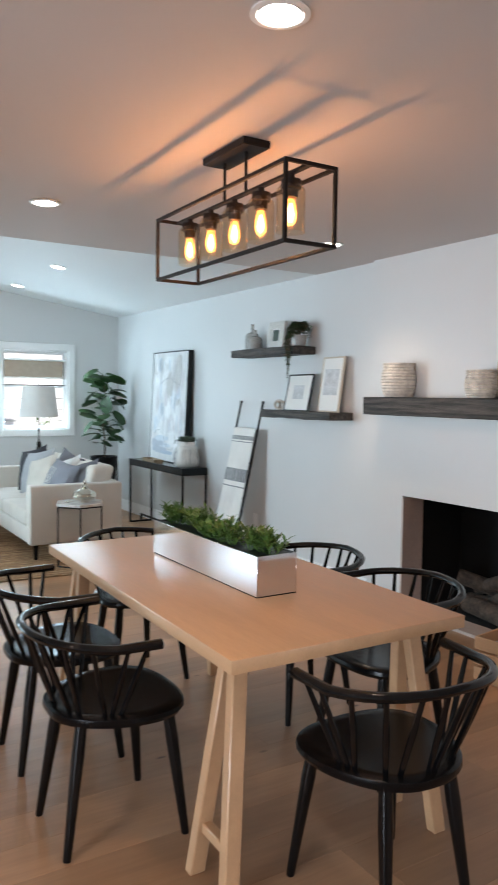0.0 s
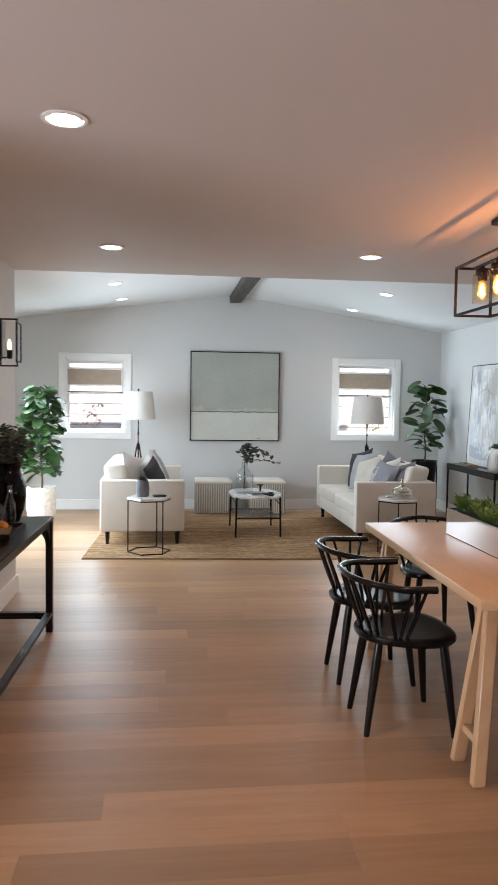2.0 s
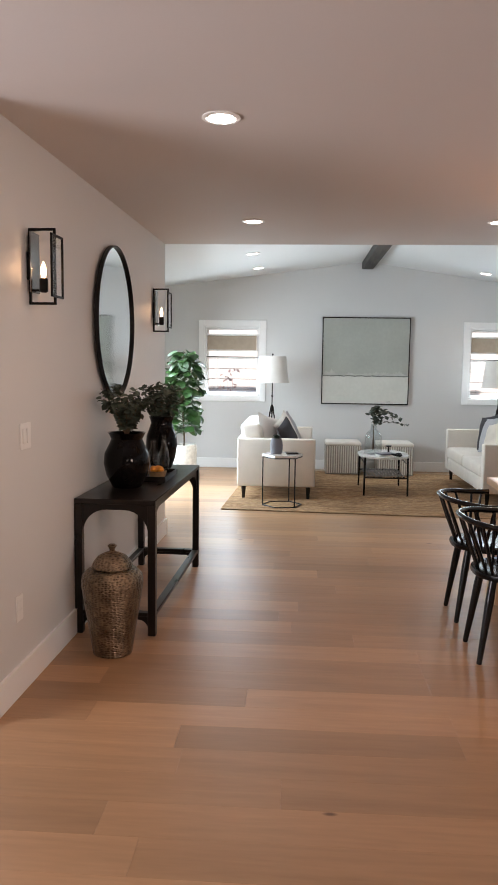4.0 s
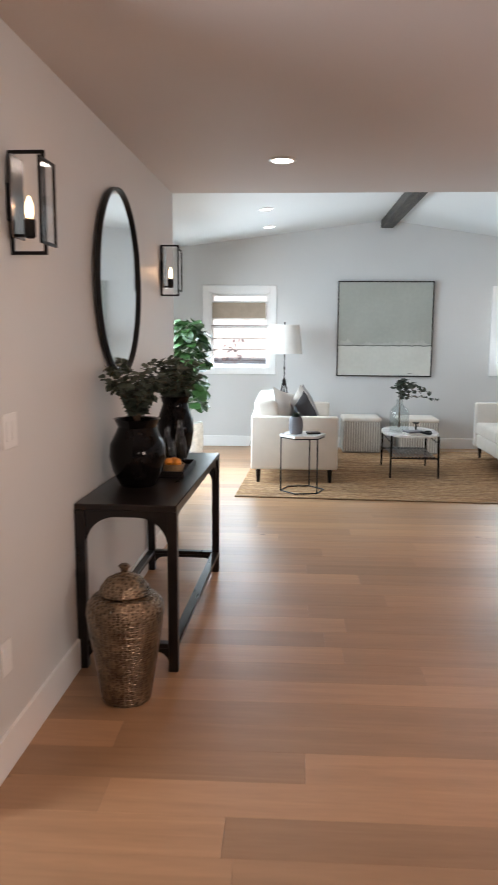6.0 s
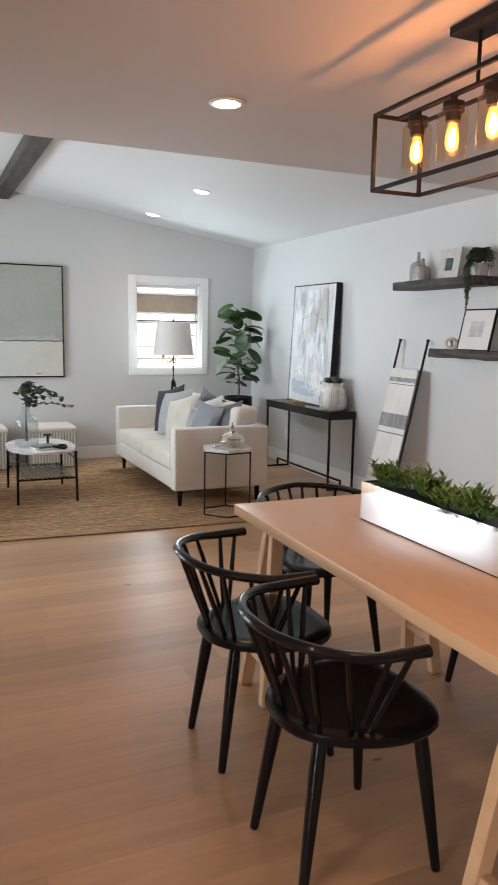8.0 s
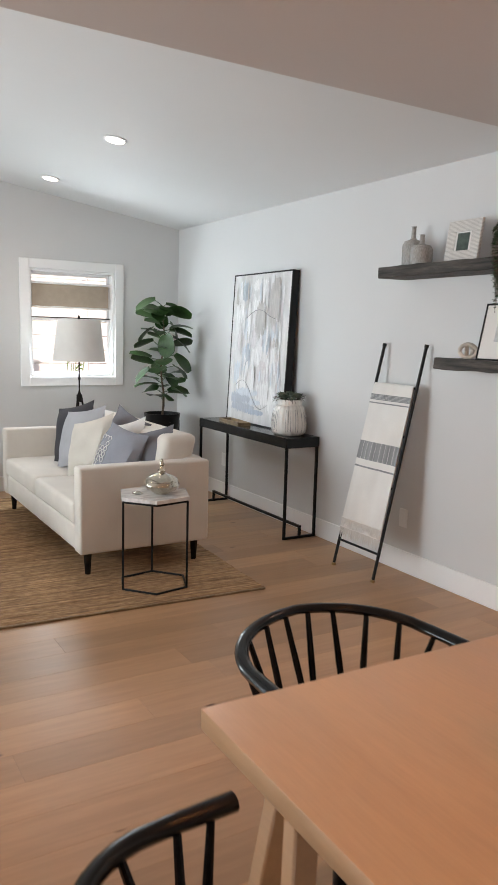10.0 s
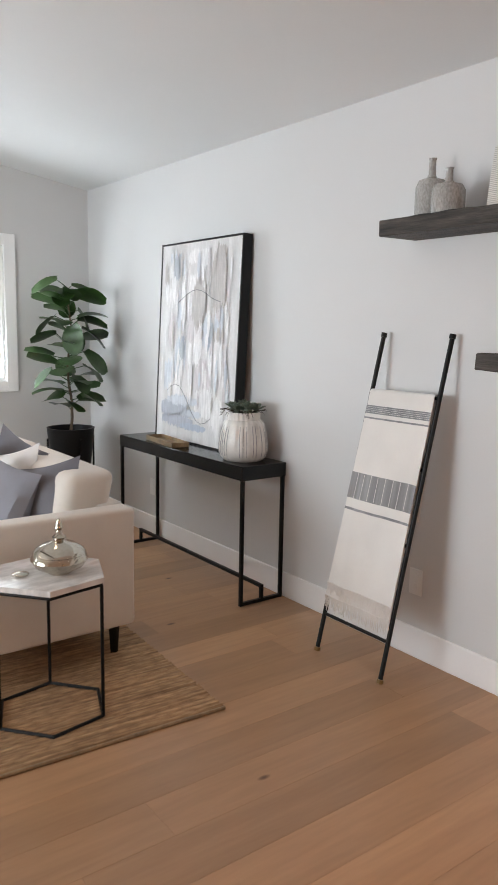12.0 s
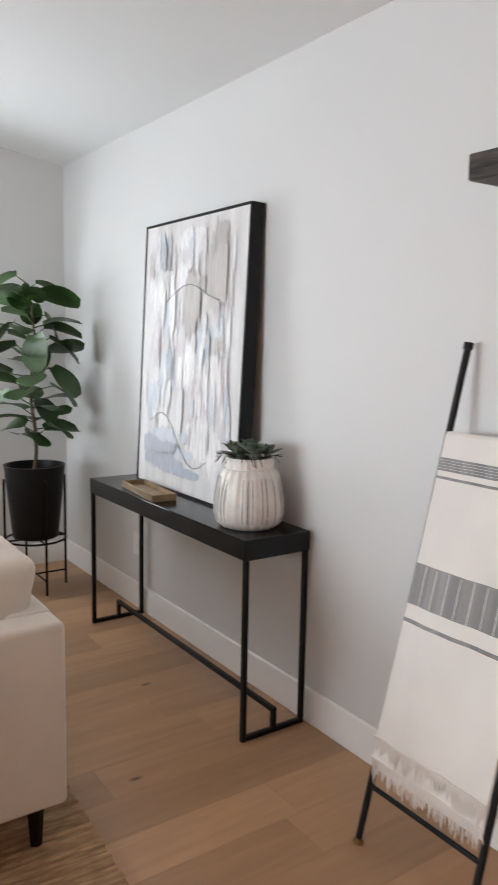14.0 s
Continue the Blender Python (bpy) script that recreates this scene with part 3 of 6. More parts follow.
bush(-1.95, 10.2, 1.6, 0.35, PINK, "slender shrub with pink blossom by the fence", 3)
bush(2.75, 10.6, 1.6, 0.4, LEAFPALE, "pale green garden shrub by the fence", 4)


# ---- ceiling lights ----
def downlight(x, y, z, lean=0.0, watts=22.0):
    m = pose(x, y, z, 0, lean, 0)
    d = thing("recessed_light", "round white recessed ceiling light, switched on", "ceiling light", m, "recessed ceiling lights")
    bm = bmesh.new()
    rings = [(0.076, -0.001), (0.078, -0.006), (0.062, -0.008), (0.058, -0.003), (0.057, -0.001)]
    lathe(rings, 28, bm)
    part("rim", bm, TRIM, d)
    bm = lathe([(0.055, -0.006), (0.055, -0.0095)], 24)
    part("lens", bm, CANLIGHT, d, "glowing lens")
    s = lamp("SPOT", m @ pose(0, 0, -0.02), watts, (1.0, 0.74, 0.52), spot_size=radians(118), spot_blend=0.9, shadow_soft_size=0.05)
    return d


for x, y in ((0.49, 0.625), (0.54, 2.82), (-1.12, 0.66), (-1.115, 2.80), (2.35, 2.80)):
    downlight(x, y, LOW, watts=34.0 if x > 2 else 22.0)
for x, y in ((1.585, 5.95), (1.585, 7.41), (-1.31, 6.02), (-1.31, 7.25)):
    slope = (RIDGE_Z - EAVE_Z) / (WALL_X - RIDGE_X) if x > 0 else (EAVE_WEST - RIDGE_Z) / (RIDGE_X - LEFT_X)
    downlight(x, y, RIDGE_Z - slope * (x - RIDGE_X), math.degrees(math.atan(slope)), 9.0)


# ---- dining area ----
def trestle_table():
    t = thing("dining_table", "light beech wood trestle dining table with a thick plain top", "dining table", pose(0.864, 1.551, 0, 0, 0, -0.9))
    part("tabletop", boxes((-0.442, 0.442, -0.870, 0.870, 0.713, 0.755), bevel=0.004, seg=2), BEECH, t)
    for s in (-1, 1):
        y = s * 0.70
        part("trestle_beam", boxes((-0.36, 0.36, y - 0.035, y + 0.035, 0.655, 0.712), bevel=0.004), BEECH, t)
        for sx in (-1, 1):
            for sy in (-1, 1):
                bm = bmesh.new()
                top, foot = Vector((sx * 0.335, y + sy * 0.022, 0.712)), Vector((sx * 0.405, y + sy * 0.105, 0.0))
                square_bar(bm, foot, top, 0.052, 0.040)
                part("leg", bm, BEECH, t)
            bm = bmesh.new()
            square_bar(bm, (sx * 0.385, y - 0.088, 0.155), (sx * 0.385, y + 0.088, 0.155), 0.034, 0.034)
            part("crossbar", bm, BEECH, t)


def square_bar(bm, a, b, w, d):
    """A squared bar with flat ends level with the floor."""
    a, b = Vector(a), Vector(b)
    flat = abs((b - a).normalized().z) < 0.5
    ring = [(-w / 2, -d / 2), (w / 2, -d / 2), (w / 2, d / 2), (-w / 2, d / 2)]
    rows = [[bm.verts.new(p + (Vector((u, 0, v)) if flat else Vector((u, v, 0)))) for u, v in ring] for p in (a, b)]
    for k in range(4):
        bm.faces.new((rows[0][k], rows[0][(k + 1) % 4], rows[1][(k + 1) % 4], rows[1][k]))
    bm.faces.new(rows[0])
    bm.faces.new(rows[1][::-1])
    bmesh.ops.bevel(bm, geom=bm.edges[-12:], offset=0.004, segments=1, affect="EDGES")


def spindle_chair(m):
    """A low bow-backed armchair that faces its own +x."""
    c = thing("dining_chair", "black lacquered spindle-back dining armchair drawn up to the table", "chair", m, "chairs round the dining table")
    # seat: a rounded shield, dished
    bm = bmesh.new()
    n = 36
    outline = []
    for k in range(n):
        a = 2 * math.pi * k / n
        r = 1 / (abs(math.cos(a)) ** 2.6 + abs(math.sin(a)) ** 2.6) ** (1 / 2.6)
        x, y = 0.225 * r * math.cos(a) + 0.01, 0.232 * r * math.sin(a)
        outline.append((x, y * (1.0 + 0.12 * x / 0.22 if x > 0 else 1 + 0.25 * x / 0.22)))
    rings = [(0.80, 0.413), (0.965, 0.418), (1.0, 0.432), (0.99, 0.446), (0.93, 0.454), (0.80, 0.452), (0.5, 0.446)]
    loops = [[bm.verts.new((x * s, y * s, z)) for x, y in outline] for s, z in rings]
    for p, q in zip(loops, loops[1:]):
        for k in range(n):
            bm.faces.new((p[k], p[(k + 1) % n], q[(k + 1) % n], q[k]))
    bm.faces.new(loops[0])
    centre = bm.verts.new((0, 0, 0.444))
    for k in range(n):
        bm.faces.new((loops[-1][k], loops[-1][(k + 1) % n], centre))
    part("seat", bm, LEATHER, c, "black dished seat")
    for x, y, fx, fy in ((0.15, 0.15, 0.195, 0.20), (0.15, -0.15, 0.195, -0.20), (-0.135, 0.115, -0.195, 0.152), (-0.135, -0.115, -0.195, -0.152)):
        bm = bmesh.new()
        a, b = Vector((x, y, 0.425)), Vector((fx, fy, 0.0))
        tube(bm, [a, a.lerp(b, 0.25), a.lerp(b, 0.985), b], [0.019, 0.0215, 0.0135, 0.0125], 10)
        part("leg", bm, BLACKWOOD, c)
    bow = [bow_at(u) for u in np.linspace(0, 1, 33)]
    bm = bmesh.new()
    tube(bm, bow, [0.0155 + 0.0035 * abs(2 * i / 32 - 1) for i in range(33)], 10, squash=0.85)
    part("bow_rail", bm, BLACKWOOD, c, "bent black arm and back rail")
    for u, foot in ((0.06, 0.22), (0.15, 0.25), (0.25, 0.27), (0.33, 0.36), (0.41, 0.40), (0.47, 0.49), (0.53, 0.51), (0.59, 0.60), (0.67, 0.64), (0.75, 0.73), (0.85, 0.75), (0.94, 0.78)):
        top = Vector(bow_at(u))
        a = math.pi * (foot - 0.5) * 1.55
        base = Vector((-0.19 * math.cos(a) + 0.005, 0.195 * math.sin(a), 0.447))
        bm = bmesh.new()
        tube(bm, [base, base.lerp(top, 0.5), top], [0.0075, 0.0095, 0.007], 8)
        part("spindle", bm, BLACKWOOD, c)
    return c


def bow_at(u):
    """The middle of the bent rail from one arm's end (0) to the other (1)."""
    s = 2 * u - 1
    straight, r = 0.30, 0.275
    if abs(s) > 1 - straight:
        k = (abs(s) - (1 - straight)) / straight
        x, y = -0.04 + 0.105 * k, r + 0.006 * k
    else:
        a = abs(s) / (1 - straight) * math.pi / 2
        x, y = -0.04 - 0.245 * math.cos(a), r * math.sin(a)
    z = 0.692 + 0.026 * max(0, 1 - abs(s) / 0.62) ** 0.8
    return (x, math.copysign(y, s), z)


trestle_table()
chair = spindle_chair(pose(0.32, 1.356, 0))
for x, y, turn in ((0.335, 1.955, 0), (1.47, 1.85, 180), (1.45, 1.22, 180), (0.935, 2.56, -90), (0.885, 0.595, 88)):
    copy_thing(chair, pose(x, y, 0, 0, 0, turn))

planter = thing("planter_box", "mirror-finished steel planter of green sprigs on the dining table", "planter", pose(0.880, 1.605, 0.755))
PX, PY, PH = 0.085, 0.432, 0.148
for nm, r in (("side_panel", (-PX, -PX + 0.004, -PY, PY, 0.0035, PH)), ("side_panel", (PX - 0.004, PX, -PY, PY, 0.0035, PH)), ("end_panel", (-PX + 0.004, PX - 0.004, -PY, -PY + 0.004, 0.0035, PH)), ("end_panel", (-PX + 0.004, PX - 0.004, PY - 0.004, PY, 0.0035, PH))):
    part(nm, boxes(r, bevel=0.0006), STEEL, planter, "mirror-finished steel panel")
part("base_trim", boxes((-PX + 0.001, PX - 0.001, -PY + 0.001, PY - 0.001, 0.0, 0.0033), bevel=0), IRON, planter, "thin dark base")
part("liner", boxes((-PX + 0.006, PX - 0.006, -PY + 0.006, PY - 0.006, 0.01, PH - 0.006), bevel=0), BLACKMETAL, planter, "black liner")
bm = bmesh.new()
random.seed(11)
clumps = [(random.uniform(-0.045, 0.045), -0.40 + 0.8 * i / 15 + random.uniform(-0.015, 0.015), random.uniform(0.75, 1.25)) for i in range(16)]
for k in range(176):
    cx, cy, tall = clumps[k % 16]
    way, lean = random.uniform(0, 6.28), random.uniform(0.1, 1) ** 0.7 * 0.062
    base = Vector((cx + 0.2 * lean * math.cos(way), cy + 0.2 * lean * math.sin(way), PH - 0.012))
    tip = Vector((cx + math.cos(way) * lean, cy + math.sin(way) * lean * 1.2, PH + (random.uniform(0.045, 0.085) - lean * 0.45) * tall))
    tube(bm, [base, tip], [0.002, 0.001], 4)
    for j in range(12):
        p = base.lerp(tip, 0.35 + 0.65 * j / 11)
        leaf(bm, aim(p, j * 137 + k * 31, random.uniform(20, 62)), random.uniform(0.026, 0.044), 0.012, curl=0.15, steps=2)
part("foliage", bm, LEAFPALE, planter, "dense pale green sprigs", kind="stuff")


def pendant():
    p = thing("pendant_light", "black open-frame pendant light with five glowing glass jars", "pendant light", pose(0.932, 1.591, 0, 0, 0, -1.1))
    z0, z1, X, Y, w = 1.980, 2.243, 0.102, 0.520, 0.0065
    rows = []
    for z in (z0, z1):
        for x in (-X, X):
            rows.append((x - w, x + w, -Y - w, Y + w, z - w, z + w))
        for y in (-Y, Y):
            rows.append((-X + w, X - w, y - w, y + w, z - w, z + w))
    for x in (-X, X):
        for y in (-Y, Y):
            rows.append((x - w, x + w, y - w, y + w, z0 + w, z1 - w))
    rows.append((-0.012, 0.012, -Y + w, Y - w, z1 - 0.005, z1 + 0.005))
    part("cage", boxes(*rows, bevel=0.001), BRONZE, p, "dark metal box cage")
    part("canopy", boxes((-0.06, 0.06, -0.165, 0.165, LOW - 0.03, LOW - 0.001), bevel=0.003), BRONZE, p, "oblong dark ceiling plate")
    for y in (-0.085, 0.085):
        part("rod", rods(((0, y, z1), (0, y, LOW - 0.03), 0.0065, 0.0065)), BRONZE, p)
    for k in range(5):
        y = -0.40 + 0.20 * k
        m = pose(0, y, 0)
        part("socket", lathe([(0.012, z1 - 0.004), (0.012, z1 - 0.02), (0.035, z1 - 0.024), (0.036, z1 - 0.055), (0.026, z1 - 0.058), (0.024, z1 - 0.085)][::-1], 20), BRONZE, p, m=m)
        jar = bmesh.new()
        top, low, r = z1 - 0.04, z1 - 0.205, 0.052
        rings = [(0.036, top), (r, top - 0.02), (r, low), (r - 0.003, low), (r - 0.003, top - 0.02), (0.034, top - 0.002)]
        n = 24
        loops = [[jar.verts.new((q * math.cos(6.28318 * i / n), q * math.sin(6.28318 * i / n), z)) for i in range(n)] for q, z in rings]
        for a, b in zip(loops, loops[1:]):
            for i in range(n):
                jar.faces.new((a[i], a[(i + 1) % n], b[(i + 1) % n], b[i]))
        g = part("glass_jar", jar, AMBER, p, "clear glass jar", m=m)
        g.visible_shadow = False
        b = part("bulb", lathe([(0.004, z1 - 0.182), (0.017, z1 - 0.172), (0.0235, z1 - 0.152), (0.021, z1 - 0.122), (0.013, z1 - 0.09)], 16), HOTGLASS, p, "amber glass bulb", m=m)
        b.visible_shadow = False
        core = part("filament", lathe([(0.003, z1 - 0.172), (0.011, z1 - 0.160), (0.0135, z1 - 0.146), (0.010, z1 - 0.122), (0.005, z1 - 0.104)], 12), BULBGLOW, p, "glowing filament", m=m)
        core.visible_shadow = False
        lamp("POINT", pose(0.932, 1.591 + y, z1 - 0.145), 2.2, (1.0, 0.42, 0.14), shadow_soft_size=0.012)


pendant()

# ---- mirror side ----
def round_vase(profile, mat, x, y, z, label, scale=1.0, segs=32, ribs=0, depth=0.0, name="vase"):
    return solid(name, lathe([(r * scale, h * scale) for r, h in profile], segs, ribs=ribs, depth=depth), mat, label, "vase", pose(x, y, z))


MX = mirror_wall_x(2.2)
turn_wall = -math.degrees(math.atan(0.0293))
mir = thing("round_mirror", "large round wall mirror in a thin black metal frame", "mirror", pose(MX + 0.006, 2.221, 1.704, 0, 90, 0))
bm = bmesh.new()
n = 72
R = 0.463
rings = [(R - 0.022, 0.002), (R, 0.002), (R, 0.028), (R - 0.009, 0.028), (R - 0.009, 0.012)]
loops = [[bm.verts.new((q * math.cos(2 * math.pi * i / n), q * math.sin(2 * math.pi * i / n), z)) for i in range(n)] for q, z in rings]
for a, b in zip(loops, loops[1:]):
    for i in range(n):
        bm.faces.new((a[i], a[(i + 1) % n], b[(i + 1) % n], b[i]))
part("frame", bm, BLACKMETAL, mir, "thin black metal rim")
part("mirror_glass", lathe([(R - 0.009, 0.004), (R - 0.009, 0.013)], 72), MIRROR, mir, "silvered mirror glass", smooth=False)


def wall_sconce(y, z):
    s = thing("wall_sconce", "black metal and glass box wall sconce with a lit candle bulb", "wall light", pose(mirror_wall_x(y), y, z, 0, 0, turn_wall), "wall sconces")
    w = 0.0055
    part("mount", boxes((0.001, 0.024, -0.03, 0.03, -0.06, 0.06), bevel=0.002), IRON, s)
    part("back_plate", boxes((0.0245, 0.030, -0.052, 0.052, -0.115, 0.145), bevel=0.002), GUNMETAL, s, "polished grey back plate")
    part("outer_frame", boxes((0.001, 0.012, -w, w, -0.165, 0.165), (0.112, 0.123, -w, w, -0.165, 0.165), (0.012, 0.112, -w, w, 0.154, 0.165), (0.012, 0.112, -w, w, -0.165, -0.154), bevel=0.001), IRON, s, "black upright square loop")
    part("panel_frame", boxes((0.1235, 0.1325, -0.072, -0.062, -0.135, 0.135), (0.1235, 0.1325, 0.062, 0.072, -0.135, 0.135), (0.1235, 0.1325, -0.062, 0.062, 0.125, 0.135), (0.1235, 0.1325, -0.062, 0.062, -0.135, -0.125), bevel=0.001), IRON, s, "black frame of the glass front")
    g = part("glass_panel", boxes((0.1270, 0.1290, -0.0615, 0.0615, -0.1245, 0.1245), bevel=0), GLASS, s)
    g.visible_shadow = False
    part("arm", boxes((0.0305, 0.066, -0.005, 0.005, -0.108, -0.098), bevel=0.001), IRON, s)
    part("candle_holder", lathe([(0.012, -0.112), (0.019, -0.106), (0.019, -0.055), (0.014, -0.050)], 16), IRON, s, m=pose(0.066, 0, 0))
    b = part("bulb", lathe([(0.009, -0.050), (0.013, -0.03), (0.012, -0.004), (0.003, 0.022)], 14), BULBGLOW, s, "lit candle bulb", m=pose(0.066, 0, 0))
    b.visible_shadow = False
    lamp("POINT", s.matrix_basis @ pose(0.066, 0, -0.01), 0.55, (1.0, 0.62, 0.33), shadow_soft_size=0.015)


wall_sconce(0.872, 1.87)
wall_sconce(3.35, 1.86)


def wall_plate(m, label, name, rockers):
    p = thing(name, label, "switch" if rockers else "socket", m)
    w = 0.058 if rockers == 2 else 0.036
    part("plate", boxes((0.0005, 0.006, -w, w, -0.058, 0.058), bevel=0.002), PLASTIC, p)
    if rockers:
        for k in range(rockers):
            y = (k - (rockers - 1) / 2) * 0.046
            part("rocker", boxes((0.006, 0.010, y - 0.016, y + 0.016, -0.033, 0.033), bevel=0.0015), PLASTIC, p)
    else:
        for z in (-0.02, 0.02):
            part("outlet", boxes((0.006, 0.008, -0.016, 0.016, z - 0.014, z + 0.014), bevel=0.0015), PLASTIC, p)


wall_plate(pose(mirror_wall_x(0.79), 0.79, 1.13, 0, 0, turn_wall), "white double rocker light switch on the wall", "light_switch", 2)
wall_plate(pose(mirror_wall_x(0.69), 0.69, 0.385, 0, 0, turn_wall), "white wall socket above the baseboard", "wall_outlet", 0)
wall_plate(pose(WALL_X, 7.0, 0.34, 0, 0, 180), "white wall socket under the black console table", "wall_outlet", 0)
wall_plate(pose(WALL_X, 4.66, 0.34, 0, 0, 180), "white wall socket behind the blanket ladder", "wall_outlet", 0)
wall_plate(pose(-1.5, WALL_Y, 0.34, 0, 0, -90), "white wall socket on the far wall with a lamp cord", "wall_outlet", 0)


def iron_console():
    x0, x1, y0, y1, h = -1.945, -1.505, 1.43, 2.845, 0.737
    c = thing("console_table", "dark espresso console table with arched corner brackets and a low shelf", "console table", pose(-1.722, 2.128, 0, 0, 0, -2.0))
    X, Y = (x1 - x0) / 2, (y1 - y0) / 2
    part("top", boxes((-X, X, -Y, Y, h - 0.028, h), bevel=0.004), DARKWOOD, c)
    L = 0.042
    for sx in (-1, 1):
        for sy in (-1, 1):
            bm = bmesh.new()
            box(bm, min(sx * X, sx * (X - L)), max(sx * X, sx * (X - L)), min(sy * Y, sy * (Y - L)), max(sy * Y, sy * (Y - L)), 0, h - 0.028, bevel=0.003)
            part("leg", bm, DARKWOOD, c)

    def arch(a, b, flat, axis, zt, r, drop, name):
        """An apron between a and b under zt, cut out by quarter-round corners."""
        pts = [(a, zt), (b, zt), (b, zt - drop - r)]
        pts += [(b - r + r * math.cos(t), zt - drop - r + r * math.sin(t)) for t in np.linspace(0.15, math.pi / 2, 8)]
        pts += [(a + r - r * math.cos(t), zt - drop - r + r * math.sin(t)) for t in np.linspace(math.pi / 2, 0.15, 8)]
        pts += [(a, zt - drop - r)]
        bm = bmesh.new()
        q = []
        for d in (-0.007, 0.007):
            q.append([bm.verts.new((u, flat + d, z) if axis == "x" else (flat + d, u, z)) for u, z in pts])
        k = len(pts)
        for i in range(k):
            bm.faces.new((q[0][i], q[0][(i + 1) % k], q[1][(i + 1) % k], q[1][i]))
        bmesh.ops.triangle_fill(bm, edges=[e for e in bm.edges if all(v in q[0] for v in e.verts)], use_beauty=True)
        bmesh.ops.triangle_fill(bm, edges=[e for e in bm.edges if all(v in q[1] for v in e.verts)], use_beauty=True)
        part(name, bm, DARKWOOD, c, smooth=False)

    for s in (-1, 1):
        arch(-X + L, X - L, s * (Y - L / 2), "x", h - 0.028, 0.13, 0.03, "arched_apron")
        arch(-Y + L, Y - L, s * (X - L / 2), "y", h - 0.028, 0.13, 0.03, "arched_apron")
        arch(-X + L, X - L, s * (Y - L / 2), "x", 0.105, 0.055, 0.02, "foot_bracket")
    for s in (-1, 1):
        a, b = sorted((s * X, s * (X - 0.045)))
        part("low_rail", boxes((a, b, -Y + L, Y - L, 0.106, 0.128), bevel=0.003), DARKWOOD, c)
        a, b = sorted((s * Y, s * (Y - L)))
        part("low_rail", boxes((-X + L, X - L, a, b, 0.106, 0.128), bevel=0.003), DARKWOOD, c)


iron_console()

# tall lidded urn
urn = thing("lidded_urn", "tall hammered bronze floor urn with a domed lid", "urn", pose(-1.700, 1.185, 0))
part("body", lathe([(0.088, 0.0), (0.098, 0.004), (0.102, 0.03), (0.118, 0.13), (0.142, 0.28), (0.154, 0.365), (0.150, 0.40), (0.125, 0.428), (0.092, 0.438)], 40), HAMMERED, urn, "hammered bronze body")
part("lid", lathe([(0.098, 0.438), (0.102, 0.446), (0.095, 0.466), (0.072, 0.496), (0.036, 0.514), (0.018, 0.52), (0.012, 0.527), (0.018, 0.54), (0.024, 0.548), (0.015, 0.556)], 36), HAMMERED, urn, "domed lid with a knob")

VASE = [(0.075, 0.0), (0.085, 0.005), (0.118, 0.07), (0.134, 0.14), (0.128, 0.20), (0.100, 0.255), (0.090, 0.28), (0.104, 0.31), (0.110, 0.318), (0.096, 0.315), (0.080, 0.285)]


def eucalyptus(parent, h0, spread, height, count, seed, mat, leafsize=0.045):
    random.seed(seed)
    stems, leaves = bmesh.new(), bmesh.new()
    for k in range(count):
        a = 2 * math.pi * k / count + random.uniform(-0.3, 0.3)
        r, h = random.uniform(0.35, 1) * spread, random.uniform(0.6, 1) * height
        pts = [Vector((math.cos(a) * r * t ** 1.4 + random.uniform(-0.006, 0.006), math.sin(a) * r * t ** 1.4, h0 - 0.03 + h * (t - 0.22 * t * t * r / spread))) for t in (0, 0.3, 0.6, 0.85, 1.0)]
        tube(stems, pts, [0.0028, 0.0025, 0.002, 0.0015, 0.001], 5)
        for j in range(15):
            t = 0.25 + 0.75 * j / 14
            i = min(int(t * 4), 3)
            p = pts[i].lerp(pts[i + 1], t * 4 - i)
            leaf(leaves, aim(p, math.degrees(a) - 90 + (80 if j % 2 else -80) + random.uniform(-40, 40), random.uniform(-30, 35), random.uniform(-40, 40)), leafsize * random.uniform(0.7, 1.15), leafsize * 0.8, curl=0.2, steps=3)
    part("stem", stems, STEM, parent)
    part("leaves", leaves, mat, parent, "small rounded grey-green leaves")


for x, y, s, label, seed in ((-1.775, 1.84, 1.0, "black glazed round vase with eucalyptus on the dark console table", 21), (-1.715, 2.63, 0.98, "slimmer black glazed vase with eucalyptus on the dark console table", 22)):
    v = thing("vase", label, "vase", pose(x, y, 0.737), "black vases of eucalyptus")
    part("jar", lathe([(r * s * (1 if seed == 21 else 0.82), h * s * (1 if seed == 21 else 1.15)) for r, h in VASE], 36), BLACKGLAZE, v, "black glazed jar")
    eucalyptus(v, 0.30 * s, 0.17, 0.37, 28, seed, EUCA)

tray = thing("tray", "dark wooden tray on the console table", "tray", pose(-1.66, 2.20, 0.737, 0, 0, -2))
part("tray_body", boxes((-0.085, 0.085, -0.19, 0.19, 0.0, 0.010), (-0.085, -0.077, -0.19, 0.19, 0.010, 0.034), (0.077, 0.085, -0.19, 0.19, 0.010, 0.034), (-0.077, 0.077, -0.19, -0.182, 0.010, 0.034), (-0.077, 0.077, 0.182, 0.19, 0.010, 0.034), bevel=0.001), DARKWOOD, tray)
for k, (x, y, r, h) in enumerate(((-1.70, 2.25, 0.036, 0.22), (-1.64, 2.31, 0.034, 0.25))):
    b = solid("glass_bottle", lathe([(r, 0.0), (r, 0.10), (r * 0.9, 0.14), (0.014, h * 0.78), (0.013, h), (0.010, h), (0.011, h * 0.78), (r * 0.82, 0.14), (r * 0.92, 0.10), (r * 0.92, 0.006)], 20), BOTTLE, "clear glass bottle standing on the dark tray", "bottle", pose(x, y, 0.747), "bottles on the tray")
    b.visible_shadow = False
